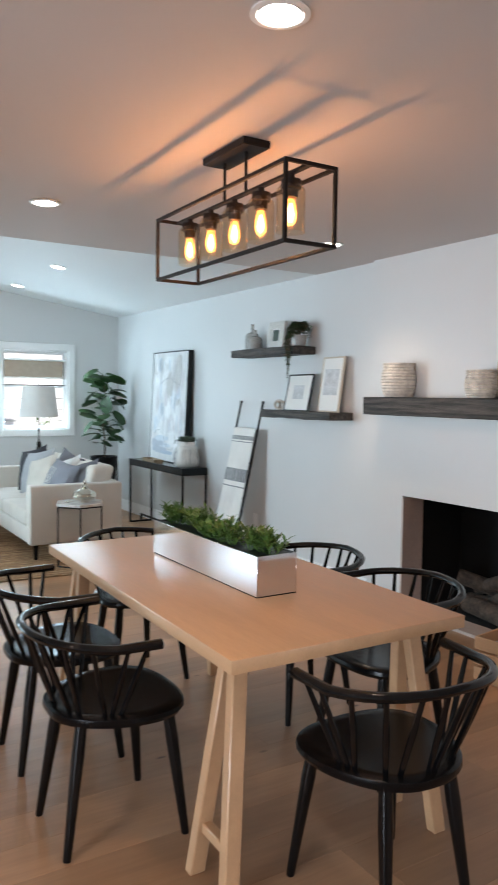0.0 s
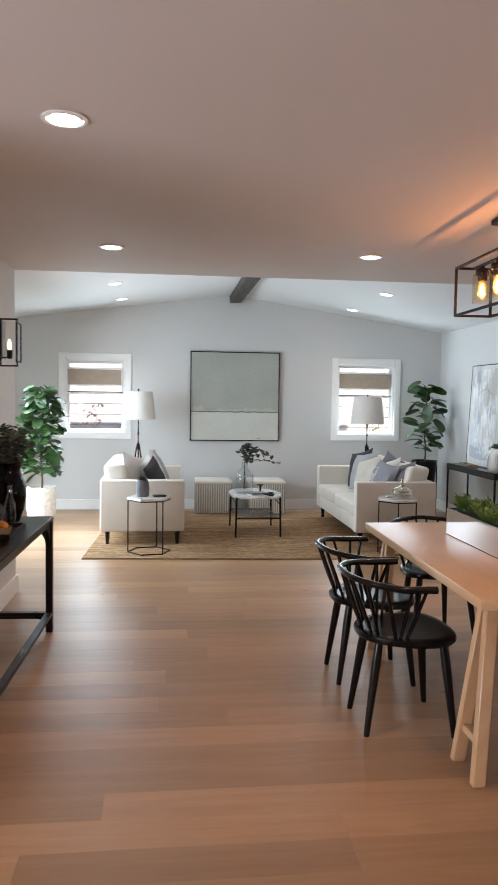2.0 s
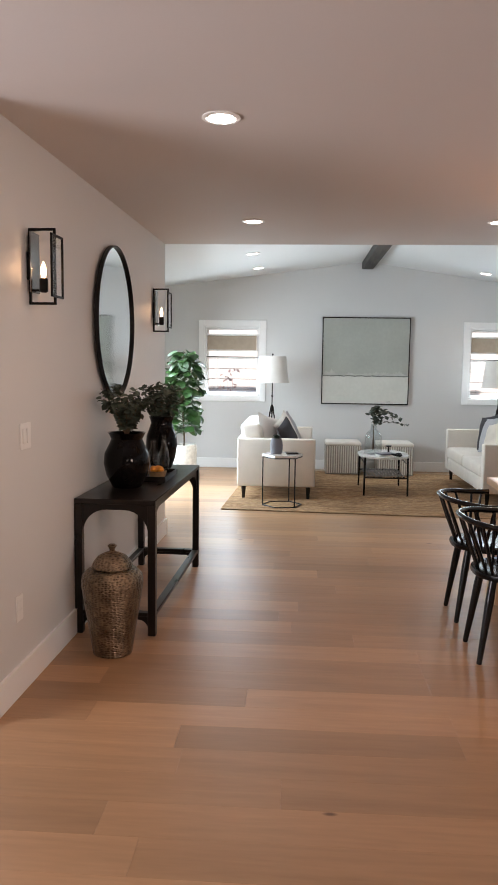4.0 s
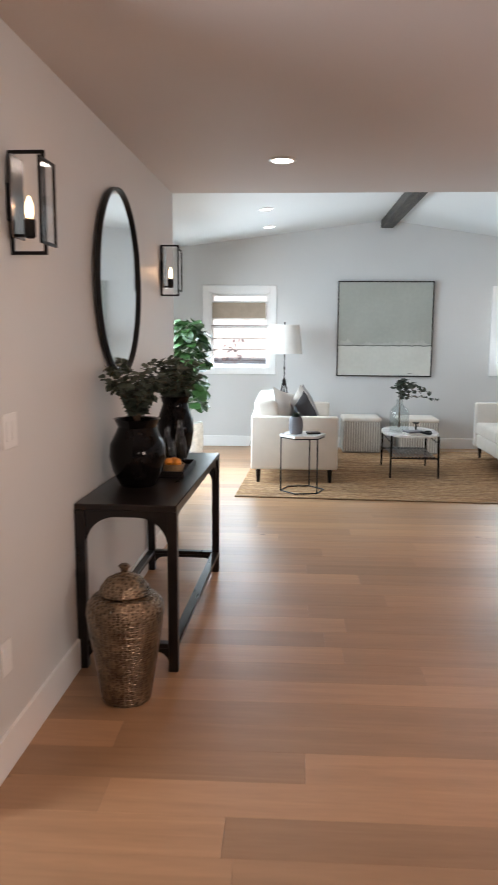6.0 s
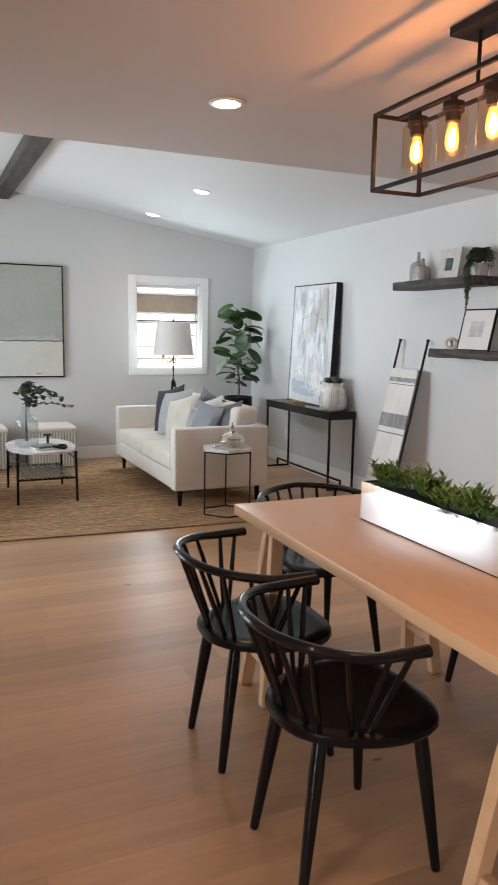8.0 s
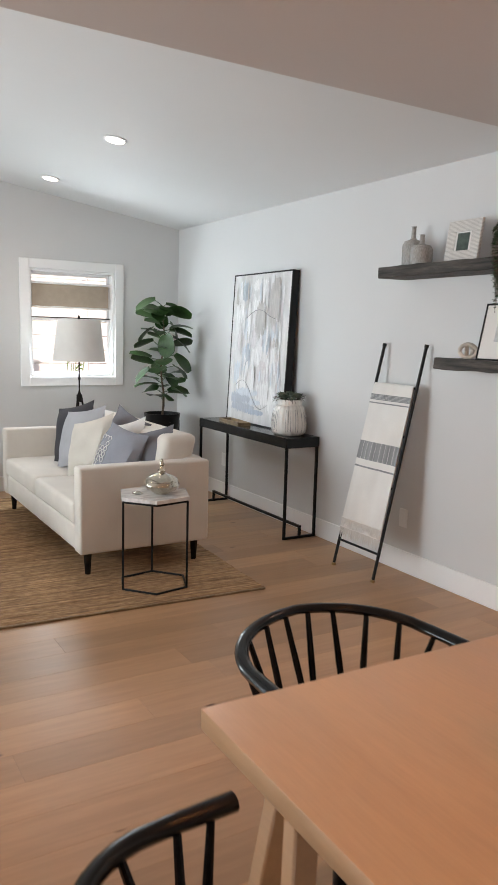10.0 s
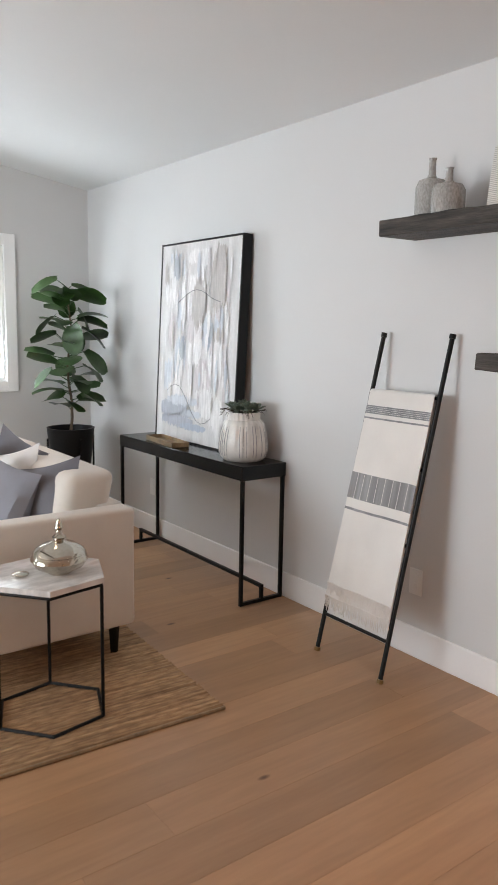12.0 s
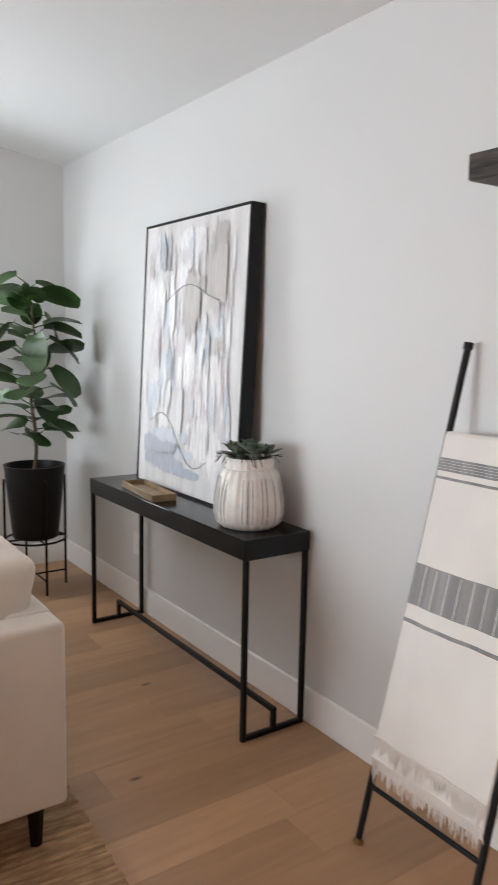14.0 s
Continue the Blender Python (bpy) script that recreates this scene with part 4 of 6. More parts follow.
bowl = solid("small_bowl", lathe([(0.03, 0.0), (0.05, 0.012), (0.058, 0.05), (0.054, 0.05), (0.045, 0.018)], 22), TRAYWOOD, "small brown bowl on the dark tray", "bowl", pose(-1.645, 2.10, 0.747))
for k, (dx, dy) in enumerate(((0.0, 0.02), (0.022, -0.018), (-0.022, -0.012))):
    solid("orange_fruit", lathe([(0.006, -0.022), (0.017, -0.015), (0.023, 0.0), (0.017, 0.015), (0.006, 0.022)], 12), ORANGE, "small orange fruit in the bowl", "fruit", pose(-1.645 + dx, 2.10 + dy, 0.747 + 0.058), "fruit in the bowl")


# ---- right wall: fireplace, shelves, ladder, console ----
fire = structure("firebox", boxes((WALL_X + 0.141, 3.55, 1.36, 1.41, 0.0, 0.86), (WALL_X + 0.141, 3.55, 2.74, 2.79, 0.0, 0.86), (3.55, 3.6, 1.36, 2.79, 0, 0.86), (WALL_X + 0.141, 3.55, 1.41, 2.74, 0.80, 0.86), (WALL_X + 0.141, 3.55, 1.41, 2.74, -0.01, 0.02), bevel=0), SOOT, label="black fireplace interior")
structure("fireplace_reveal", boxes((2.952, 3.14, 2.716, 2.7295, 0.0, 0.786), (2.952, 3.14, 1.4205, 1.434, 0.0, 0.786), bevel=0), CLAY, label="taupe stone lining of the fireplace opening")
structure("hearth_slab", boxes((2.952, 3.14, 1.434, 2.716, 0.0, 0.02), bevel=0), CLAY)
for k, (x, y, z, turn, tip, r, L) in enumerate(((3.20, 2.10, 0.10, 80, 0, 0.055, 0.5), (3.34, 2.12, 0.10, 100, 0, 0.06, 0.5), (3.24, 2.06, 0.20, 60, 16, 0.05, 0.45), (3.30, 2.2, 0.23, 120, -14, 0.045, 0.42), (3.23, 2.12, 0.30, 75, 22, 0.04, 0.4))):
    solid("fire_log", rods(((-L * 0.6, 0, 0), (L * 0.6, 0, 0), r * 1.25, r * 1.1), segs=12), LOGWOOD, "dark rough firewood log stacked in the fireplace", "log", pose(x, y, z, 0, tip, turn), "logs in the fireplace")
mant = solid("mantel_beam", boxes((2.775, 2.954, 1.20, 2.955, 1.348, 1.468), bevel=0.006, seg=1), BARNWOOD, "rough dark timber mantel beam over the fireplace", "mantel")


def floating_shelf(y0, y1, z0, z1, label):
    bm = bmesh.new()
    box(bm, 2.775, WALL_X - 0.001, y0, y1, z0, z1, bevel=0.004)
    bmesh.ops.subdivide_edges(bm, edges=[e for e in bm.edges if e.calc_length() > 0.5], cuts=44)
    for v in bm.verts:
        if v.co.x < 2.8:
            v.co.x += 0.006 * noise.noise(v.co * 14)
            v.co.z += 0.006 * noise.noise(v.co * 11 + Vector((3, 0, 0)))
    solid("floating_shelf", bm, BARNWOOD, label, "shelf", group="floating shelves")


floating_shelf(3.80, 4.76, 1.800, 1.862, "upper rough dark timber floating shelf on the white wall")
floating_shelf(3.32, 4.26, 1.290, 1.348, "lower rough dark timber floating shelf on the white wall")

BOT = [(0.050, 0.0), (0.056, 0.006), (0.058, 0.05), (0.057, 0.11), (0.046, 0.135), (0.018, 0.145), (0.013, 0.155), (0.012, 0.205), (0.015, 0.212), (0.010, 0.21)]
round_vase(BOT, GREYGLAZE, 2.90, 4.605, 1.862, "tall grey crackle-glazed bottle vase on the upper shelf", 1.08)
round_vase([(r, h * 0.72) for r, h in BOT], GREYGLAZE, 2.85, 4.48, 1.862, "short grey crackle-glazed bottle vase on the upper shelf", 1.1)


def leaning_frame(x, y, z, w, h, border, frame_mat, mat_w, lean, label, thick=0.018, art=None, name="picture_frame"):
    f = thing(name, label, "picture frame", pose(x, y, z, 0, 0, 0) @ pose(0, 0, 0, 0, lean, 0))
    part("frame", boxes((0, thick, -w / 2, w / 2, h - border, h), (0, thick, -w / 2, w / 2, 0, border), (0, thick, -w / 2, -w / 2 + border, border, h - border), (0, thick, w / 2 - border, w / 2, border, h - border), bevel=0.0015), frame_mat, f)
    part("mount", boxes((0.004, thick - 0.003, -w / 2 + border, w / 2 - border, border, h - border), bevel=0), PAPER, f, "white paper mount")
    if art:
        u, v0, v1, mat = art
        part("picture", boxes((0.0025, 0.0039, -u, u, v0, v1), bevel=0), mat, f, "pale faded picture")
    return f


PALEART = material("faded_grey_print", (0.55, 0.56, 0.57), 0.6, vary=0.15, scale=18)
DARKART = material("dark_green_print", (0.06, 0.09, 0.075), 0.4, vary=0.3, scale=30)
HERRING = striped("bone_inlay_frame", (0.70, 0.68, 0.64), (0.46, 0.44, 0.41), "Z", 0.007, 0.35, 0.5)
leaning_frame(2.86, 4.20, 1.862, 0.235, 0.225, 0.062, HERRING, 0, 8, "small photo frame with a wide pale inlaid border", art=(0.042, 0.06, 0.155, DARKART))
leaning_frame(2.845, 3.865, 1.348, 0.33, 0.30, 0.010, BLACKMETAL, 0, 12, "square black picture frame with a white mount on the shelf", art=(0.07, 0.10, 0.21, PALEART))
leaning_frame(2.88, 3.49, 1.348, 0.255, 0.425, 0.012, BIRCH, 0, 8, "tall pale wooden picture frame on the lower shelf", art=(0.085, 0.13, 0.33, PALEART))

knot = thing("knot_ornament", "small whitewashed knotted ornament on the lower shelf", "ornament", pose(2.86, 4.08, 1.348))
for k in range(2):
    bm = bmesh.new()
    pts = [(0.012 * math.cos(a * 2) + 0.01 * k, 0.035 * math.cos(a) + 0.015 * k, 0.045 + 0.035 * math.sin(a)) for a in np.linspace(0, 2 * math.pi, 22)]
    tube(bm, pts, 0.011, 8)
    part("loop", bm, WHITEWASH, knot, m=pose(0, 0, 0, 0, 0, 60 * k))

trail = thing("trailing_plant", "trailing green succulent in a pot, spilling over the upper shelf", "potted plant", pose(2.89, 3.88, 1.862))
part("pot", lathe([(0.045, 0), (0.055, 0.008), (0.062, 0.09), (0.056, 0.09), (0.05, 0.07)], 24), GREYGLAZE, trail)
bm, bm2 = bmesh.new(), bmesh.new()
random.seed(5)
for k in range(90):
    a = random.uniform(0, 6.28)
    front = math.cos(a) < -0.2
    r = random.uniform(0.04, 0.14)
    x, y = math.cos(a) * min(r, 0.085), math.sin(a) * r
    drop = random.uniform(0.0, 0.07)
    pts = [Vector((0, 0, 0.09)), Vector((x * 0.6, y * 0.5, 0.19)), Vector((x, y, 0.15 - drop * 1.4))]
    if k < 12:
        pts = [Vector((0, 0, 0.09)), Vector((-0.08, -0.02 + 0.004 * k, 0.12)), Vector((-0.128, -0.05 + 0.006 * k, 0.05)), Vector((-0.13, -0.055 + 0.004 * k, -0.08)), Vector((-0.128, -0.055 + 0.003 * k, -0.10 - 0.022 * (k % 9)))]
    tube(bm2, pts, 0.0014, 4)
    steps = 9 * (len(pts) - 1)
    for j in range(2, steps):
        t = j / steps * (len(pts) - 1)
        p = pts[int(t)].lerp(pts[min(int(t) + 1, len(pts) - 1)], t - int(t))
        leaf(bm, aim(p, random.uniform(0, 360), random.uniform(-20, 40)), 0.021, 0.016, curl=0.1, steps=2)
part("leaves", bm, LEAF, trail, "small dense trailing leaves")
part("stem", bm2, STEM, trail)

for x, y, r, h, label in ((2.865, 2.70, 0.115, 0.225, "rough whitewashed clay jar on the mantel beam"), (2.865, 2.0, 0.10, 0.165, "smaller rough whitewashed clay jar on the mantel beam")):
    ringed = [(r * (0.80 + 0.20 * math.sin(math.pi * min(k / 22, 0.86)) ** 0.8) * (1 + 0.022 * math.cos(k * math.pi)), 0.004 + (h - 0.01) * k / 22) for k in range(23)]
    round_vase([(r * 0.72, 0)] + ringed + [(r * 0.90, h), (r * 0.80, h), (r * 0.75, h * 0.85)], WHITEWASH, x, y, 1.468, label, ribs=0)
round_vase([(0.03, 0), (0.05, 0.01), (0.055, 0.20), (0.03, 0.30), (0.025, 0.42), (0.03, 0.43), (0.02, 0.42)], TRAYWOOD, 2.865, 1.82, 1.468, "tall slim brown wooden vase on the mantel beam")

crate = thing("wooden_crate", "light wooden crate on the floor in front of the fireplace", "crate", pose(2.62, 1.50, 0, 0, 0, 8))
for z in (0.01, 0.09, 0.17):
    for r in ((-0.17, 0.17, -0.135, -0.123, z, z + 0.065), (-0.17, 0.17, 0.123, 0.135, z, z + 0.065), (-0.182, -0.17, -0.135, 0.135, z, z + 0.065), (0.17, 0.182, -0.135, 0.135, z, z + 0.065)):
        part("slat", boxes(r, bevel=0.002), BEECH, crate)
part("bottom", boxes((-0.17, 0.17, -0.123, 0.123, 0.0, 0.012)), BEECH, crate)

# blanket ladder
FOOTX, TOPX = 2.682, 2.962


def ladder_at(side, t):
    """A place on the left (0) or right (1) pole, t of the way up."""
    y = (4.94 - 0.06 * t) if side == 0 else (4.556 - 0.045 * t)
    return Vector((FOOTX + (TOPX - FOOTX) * t, y, 1.405 * t))


lad = thing("blanket_ladder", "slim black metal ladder leaning on the wall", "ladder", pose(0, 0, 0))
for s in (0, 1):
    part("pole", rods((ladder_at(s, 0.012), ladder_at(s, 1), 0.0100, 0.0100), segs=12), BLACKMETAL, lad)
    part("foot_cap", rods((ladder_at(s, 0.0), ladder_at(s, 0.012), 0.015, 0.015), segs=12), BRASS, lad, "small brass foot cap")
    part("top_cap", rods((ladder_at(s, 0.995), ladder_at(s, 1.008), 0.0135, 0.0135), segs=12), BLACKMETAL, lad)
for t in (0.12, 0.40, 0.62, 0.825):
    part("rung", rods((ladder_at(0, t), ladder_at(1, t), 0.0075, 0.0075), segs=10), BLACKMETAL, lad)

TOWEL = material("cream_throw_weave", (0.78, 0.75, 0.71), 0.92, vary=0.04, scale=4, fine=420, bump=0.3, Sheen_Weight=0.2)
TOWELGREY = material("grey_throw_stripe", (0.29, 0.29, 0.295), 0.92, vary=0.22, scale=3, fine=260, bump=0.3, stretch=(1, 9, 0.4))
throw = thing("throw_blanket", "cream woven throw with grey stripes and a fringed hem", "blanket", pose(0, 0, 0))


def cloth_point(u, s, off):
    """u from one pole to the other, s metres down the front from the top rung."""
    t = 0.825 - s / 1.445
    p = ladder_at(0, t).lerp(ladder_at(1, t), 0.01 + 0.955 * u)
    ripple = 0.004 * math.sin(u * 9 + s * 3) * min(s * 3, 1) + 0.002 * math.sin(u * 23)
    return p + Vector((-0.0155 - off + ripple * 0.6, 0.02 * s * (0.5 - u), 0.003))


def cloth_band(s0, s1, mat, name, label="", off=0.0, rows=6):
    bm = bmesh.new()
    cols = 26
    grid = [[[bm.verts.new(cloth_point(i / cols, s0 + (s1 - s0) * j / rows, off + back)) for i in range(cols + 1)] for j in range(rows + 1)] for back in (0.0, -0.005)]
    for g in grid:
        for j in range(rows):
            for i in range(cols):
                bm.faces.new((g[j][i], g[j][i + 1], g[j + 1][i + 1], g[j + 1][i]))
    for j in range(rows):
        for i in (0, cols):
            bm.faces.new((grid[0][j][i], grid[0][j + 1][i], grid[1][j + 1][i], grid[1][j][i]))
    for i in range(cols):
        for j in (0, rows):
            bm.faces.new((grid[0][j][i], grid[0][j][i + 1], grid[1][j][i + 1], grid[1][j][i]))
    part(name, bm, mat, throw, label)


cloth_band(0.0, 0.93, TOWEL, "front_fall", "cream woven cloth", rows=24)
for s0, s1 in ((0.060, 0.066), (0.0675, 0.0735), (0.075, 0.081), (0.0825, 0.0885), (0.090, 0.096), (0.112, 0.119), (0.362, 0.478), (0.520, 0.530)):
    cloth_band(s0, s1, TOWELGREY, "stripe", "grey woven stripe", off=0.0022, rows=3)
for k in range(1, 9):
    u0 = k / 9
    bm = bmesh.new()
    rows = [[bm.verts.new(cloth_point(u, 0.364 + 0.112 * j / 4, 0.0042 + d)) for u in (u0 - 0.0035, u0 + 0.0035)] for j in range(5) for d in (0,)]
    for a, b in zip(rows, rows[1:]):
        bm.faces.new((a[0], a[1], b[1], b[0]))
    part("woven_line", bm, TOWEL, throw, "thin cream woven line")
bm = bmesh.new()
for j in range(9):
    a = math.pi * j / 8
    ring = [bm.verts.new(ladder_at(0, 0.825).lerp(ladder_at(1, 0.825), 0.01 + 0.955 * i / 12) + Vector((-0.0155 * math.cos(a), 0, 0.0155 * math.sin(a)))) for i in range(13)]
    if j:
        for i in range(12):
            bm.faces.new((last[i], last[i + 1], ring[i + 1], ring[i]))
    last = ring
down = [bm.verts.new(v.co + Vector((-0.085, 0, -0.50))) for v in last]
for i in range(12):
    bm.faces.new((last[i], last[i + 1], down[i + 1], down[i]))
part("back_fall", bm, TOWEL, throw, "folded back of the throw")
random.seed(8)
for layer, s0 in ((0, 0.93), (1, 0.87)):
    bm = bmesh.new()
    for k in range(96):
        u = (k + random.uniform(-0.3, 0.3)) / 96
        a = cloth_point(u, s0, 0.001 + 0.004 * layer)
        b = a + Vector((random.uniform(-0.012, 0.004), random.uniform(-0.008, 0.008), -random.uniform(0.035, 0.07)))
        tube(bm, [a, a.lerp(b, 0.5) + Vector((0, random.uniform(-0.003, 0.003), 0)), b], [0.0030, 0.0026, 0.0014], 4)
    part("fringe", bm, TOWEL, throw, "cream fringe")

# black console
con = thing("console_table", "slim black console table with metal frame legs", "console table", pose(2.845, 6.226, 0))
part("top", boxes((-0.148, 0.138, -0.674, 0.674, 0.662, 0.735), bevel=0.003), BLACKWOOD, con, "thick black top")
w = 0.009
for sy in (-1, 1):
    y = sy * 0.662
    part("leg_frame", boxes((-0.145, -0.145 + 2 * w, y - w, y + w, 0, 0.661), (0.115, 0.115 + 2 * w, y - w, y + w, 0, 0.661), (-0.145 + 2 * w, 0.115, y - w, y + w, 0, 2 * w), bevel=0.001), IRON, con)
    part("riser", boxes((-0.012, 0.006, y - w, y + w, 2 * w, 0.075), bevel=0.001), IRON, con)
part("stretcher", boxes((-0.012, 0.006, -0.671, 0.671, 0.0755, 0.0935), bevel=0.001), IRON, con)

# abstract painting: canvas, frame and raised strokes of paint
art = thing("abstract_painting", "tall black-framed abstract painting of white, blue and grey strokes", "painting", pose(2.878, 6.326, 0.7352) @ pose(0, 0, 0, 0, 2.6, 0))
AW, AH = 0.433, 1.197
part("frame", boxes((0, 0.062, -AW, -AW + 0.010, 0, AH), (0, 0.062, AW - 0.010, AW, 0, AH), (0, 0.062, -AW + 0.010, AW - 0.010, 0, 0.010), (0, 0.062, -AW + 0.010, AW - 0.010, AH - 0.010, AH), (0.045, 0.062, -AW + 0.01, AW - 0.01, 0.01, AH - 0.01), bevel=0.001), BLACKMETAL, art, "deep black frame")
CANVAS = material("painted_canvas_ground", (0.66, 0.65, 0.64), 0.6, vary=0.10, scale=2.6, fine=30, bump=0.3, stretch=(1, 5, 1.1), second=(0.74, 0.73, 0.73))
part("canvas", boxes((0.004, 0.039, -AW + 0.011, AW - 0.011, 0.011, AH - 0.011), bevel=0), CANVAS, art, "canvas with a pale brushed ground")
paints = {"white": (0.80, 0.79, 0.79), "mist": (0.60, 0.64, 0.69), "blue": (0.42, 0.48, 0.56), "taupe": (0.50, 0.47, 0.45), "lilac": (0.64, 0.60, 0.61), "slate": (0.45, 0.49, 0.53), "steel": (0.43, 0.46, 0.52)}
paints = {k: material("paint_" + k, v, 0.5, vary=0.12, scale=8, fine=60, bump=0.4, stretch=(1, 8, 1.2)) for k, v in paints.items()}


def stroke(bm, y, z, w, h, seed, lift):
    """An upright brush stroke with ragged ends, seen from -x; y grows to its left."""
    random.seed(seed)
    n = max(int(w / 0.006), 7)
    columns = []
    for i in range(n + 1):
        u = y - w / 2 + w * i / n + random.uniform(-0.0015, 0.0015)
        side = abs(2 * i / n - 1)
        a = z + h / 2 - h * random.uniform(0, 0.22) - 0.20 * h * side ** 2
        b = z - h / 2 + h * random.uniform(0, 0.28) + 0.16 * h * side ** 2
        f = 0.0035 - lift
        columns.append((bm.verts.new((f, u, a)), bm.verts.new((f, u, b))))
    for (a, b), (c, d) in zip(columns, columns[1:]):
        bm.faces.new((a, c, d, b))


# rows: colour, across (1 is the viewer's left edge), up (1 is the top), width, height
STROKES = [("taupe", -0.52, 0.80, 0.13, 0.42), ("taupe", -0.05, 0.69, 0.17, 0.30), ("slate", 0.58, 0.88, 0.10, 0.17), ("mist", 0.50, 0.66, 0.10, 0.28), ("white", 0.27, 0.74, 0.16, 0.30), ("lilac", 0.72, 0.55, 0.10, 0.25),
           ("white", 0.80, 0.78, 0.12, 0.26), ("mist", -0.30, 0.55, 0.11, 0.26), ("blue", -0.36, 0.52, 0.05, 0.12), ("white", 0.02, 0.47, 0.15, 0.28), ("mist", 0.44, 0.44, 0.13, 0.26), ("blue", 0.40, 0.49, 0.07, 0.13), ("slate", 0.40, 0.38, 0.05, 0.10),
           ("white", -0.60, 0.42, 0.14, 0.30), ("lilac", -0.25, 0.33, 0.18, 0.22), ("mist", 0.75, 0.33, 0.12, 0.24), ("white", 0.55, 0.25, 0.16, 0.16), ("white", -0.35, 0.20, 0.24, 0.24), ("steel", 0.45, 0.105, 0.36, 0.085), ("steel", 0.68, 0.15, 0.20, 0.07),
           ("blue", -0.02, 0.085, 0.28, 0.05), ("white", -0.66, 0.16, 0.14, 0.22), ("mist", 0.15, 0.15, 0.30, 0.06), ("taupe", -0.62, 0.93, 0.10, 0.08), ("white", 0.0, 0.92, 0.22, 0.10), ("mist", -0.62, 0.60, 0.09, 0.20), ("lilac", 0.16, 0.56, 0.08, 0.18), ("white", -0.14, 0.90, 0.10, 0.14)]
for k, (c, u, v, w_, h_) in enumerate(STROKES):
    bm = bmesh.new()
    stroke(bm, u * (AW - 0.05), v * AH, w_, h_ * AH * 0.95, 100 + k, 0.00012 * (k + 1))
    part("paint_stroke", bm, paints[c], art, c + " brush stroke")
DRIPS = 90
random.seed(52)
drips = [(random.choice(("white", "white", "lilac", "mist", "white", "taupe")), random.uniform(-0.9, 0.92), random.uniform(0.20, 0.95), random.uniform(0.010, 0.030), random.uniform(0.07, 0.24)) for k in range(DRIPS)]
drips += [("steel", 0.52, 0.17, 0.30, 0.10), ("mist", 0.30, 0.21, 0.34, 0.07), ("taupe", -0.06, 0.70, 0.145, 0.26), ("taupe", -0.60, 0.80, 0.10, 0.36), ("slate", 0.60, 0.87, 0.055, 0.15), ("slate", -0.42, 0.55, 0.035, 0.13), ("slate", 0.36, 0.46, 0.05, 0.12), ("white", 0.10, 0.30, 0.05, 0.26), ("white", 0.34, 0.66, 0.05, 0.26)]
for k, (c, u, v, w_, h_) in enumerate(drips):
    bm = bmesh.new()
    stroke(bm, u * (AW - 0.03), min(max(v, 0.02 + h_ / 2), 0.98 - h_ / 2) * AH, w_, h_ * AH, 300 + k, 0.00012 * (len(STROKES) + 1) + 0.00004 * (k + 1))
    part("paint_stroke", bm, paints[c], art, c + " brush stroke")
bm = bmesh.new()
tube(bm, [(-0.0045, 0.20 - 0.05 * i, 0.86 + 0.05 * math.sin(i * 0.5 - 0.4) * (1 if i < 8 else 0.6)) for i in range(10)], 0.0018, 4)
part("ink_line", bm, GREYFAB, art, "thin dark drawn line")
bm = bmesh.new()
tube(bm, [(-0.0045, 0.30 - 0.05 * i, 0.30 + 0.075 * math.sin(i * 0.62) - 0.012 * i) for i in range(11)], 0.0015, 4)
part("ink_line", bm, GREYFAB, art, "thin dark drawn line")

tr = thing("wooden_tray", "small honey-coloured wooden tray on the black console table", "tray", pose(2.775, 6.43, 0.7355, 0, 0, -6))
part("tray_body", boxes((-0.055, 0.055, -0.19, 0.19, 0, 0.008), (-0.055, -0.047, -0.19, 0.19, 0.008, 0.03), (0.047, 0.055, -0.19, 0.19, 0.008, 0.03), (-0.047, 0.047, -0.19, -0.182, 0.008, 0.03), (-0.047, 0.047, 0.182, 0.19, 0.008, 0.03), bevel=0.0015), TRAYWOOD, tr)

pot = thing("ribbed_vase", "white ribbed ceramic pot with grey-green succulents on the black console table", "vase", pose(2.835, 5.735, 0.735))
part("jar", lathe([(0.092, 0.0), (0.104, 0.004), (0.122, 0.024), (0.130, 0.055), (0.130, 0.09), (0.122, 0.145), (0.109, 0.195), (0.097, 0.212), (0.088, 0.217), (0.086, 0.225), (0.088, 0.252), (0.084, 0.257), (0.076, 0.25), (0.074, 0.22)], 132, ribs=22, depth=0.016), WHITEGLAZE, pot, "white ribbed ceramic jar")
bm = bmesh.new()
random.seed(19)
for k in range(44):
    a = 2 * math.pi * (k + 0.5) / 44
    if random.random() < 0.62:
        low, high = random.uniform(0.0, 0.25), random.uniform(0.75, 1.0)
        pts = [((r + 0.0009) * math.cos(a), (r + 0.0009) * math.sin(a), z) for r, z in ((0.124, 0.03 + 0.02 * low), (0.130, 0.062 + 0.03 * low), (0.130, 0.09), (0.122, 0.145), (0.109, 0.150 + 0.045 * high))]
        tube(bm, pts, 0.0017, 4)
part("glaze_line", bm, GREYFAB, pot, "thin dark glaze lines")
part("moss", lathe([(0.072, 0.235), (0.062, 0.252)], 20), SOIL, pot)
random.seed(31)
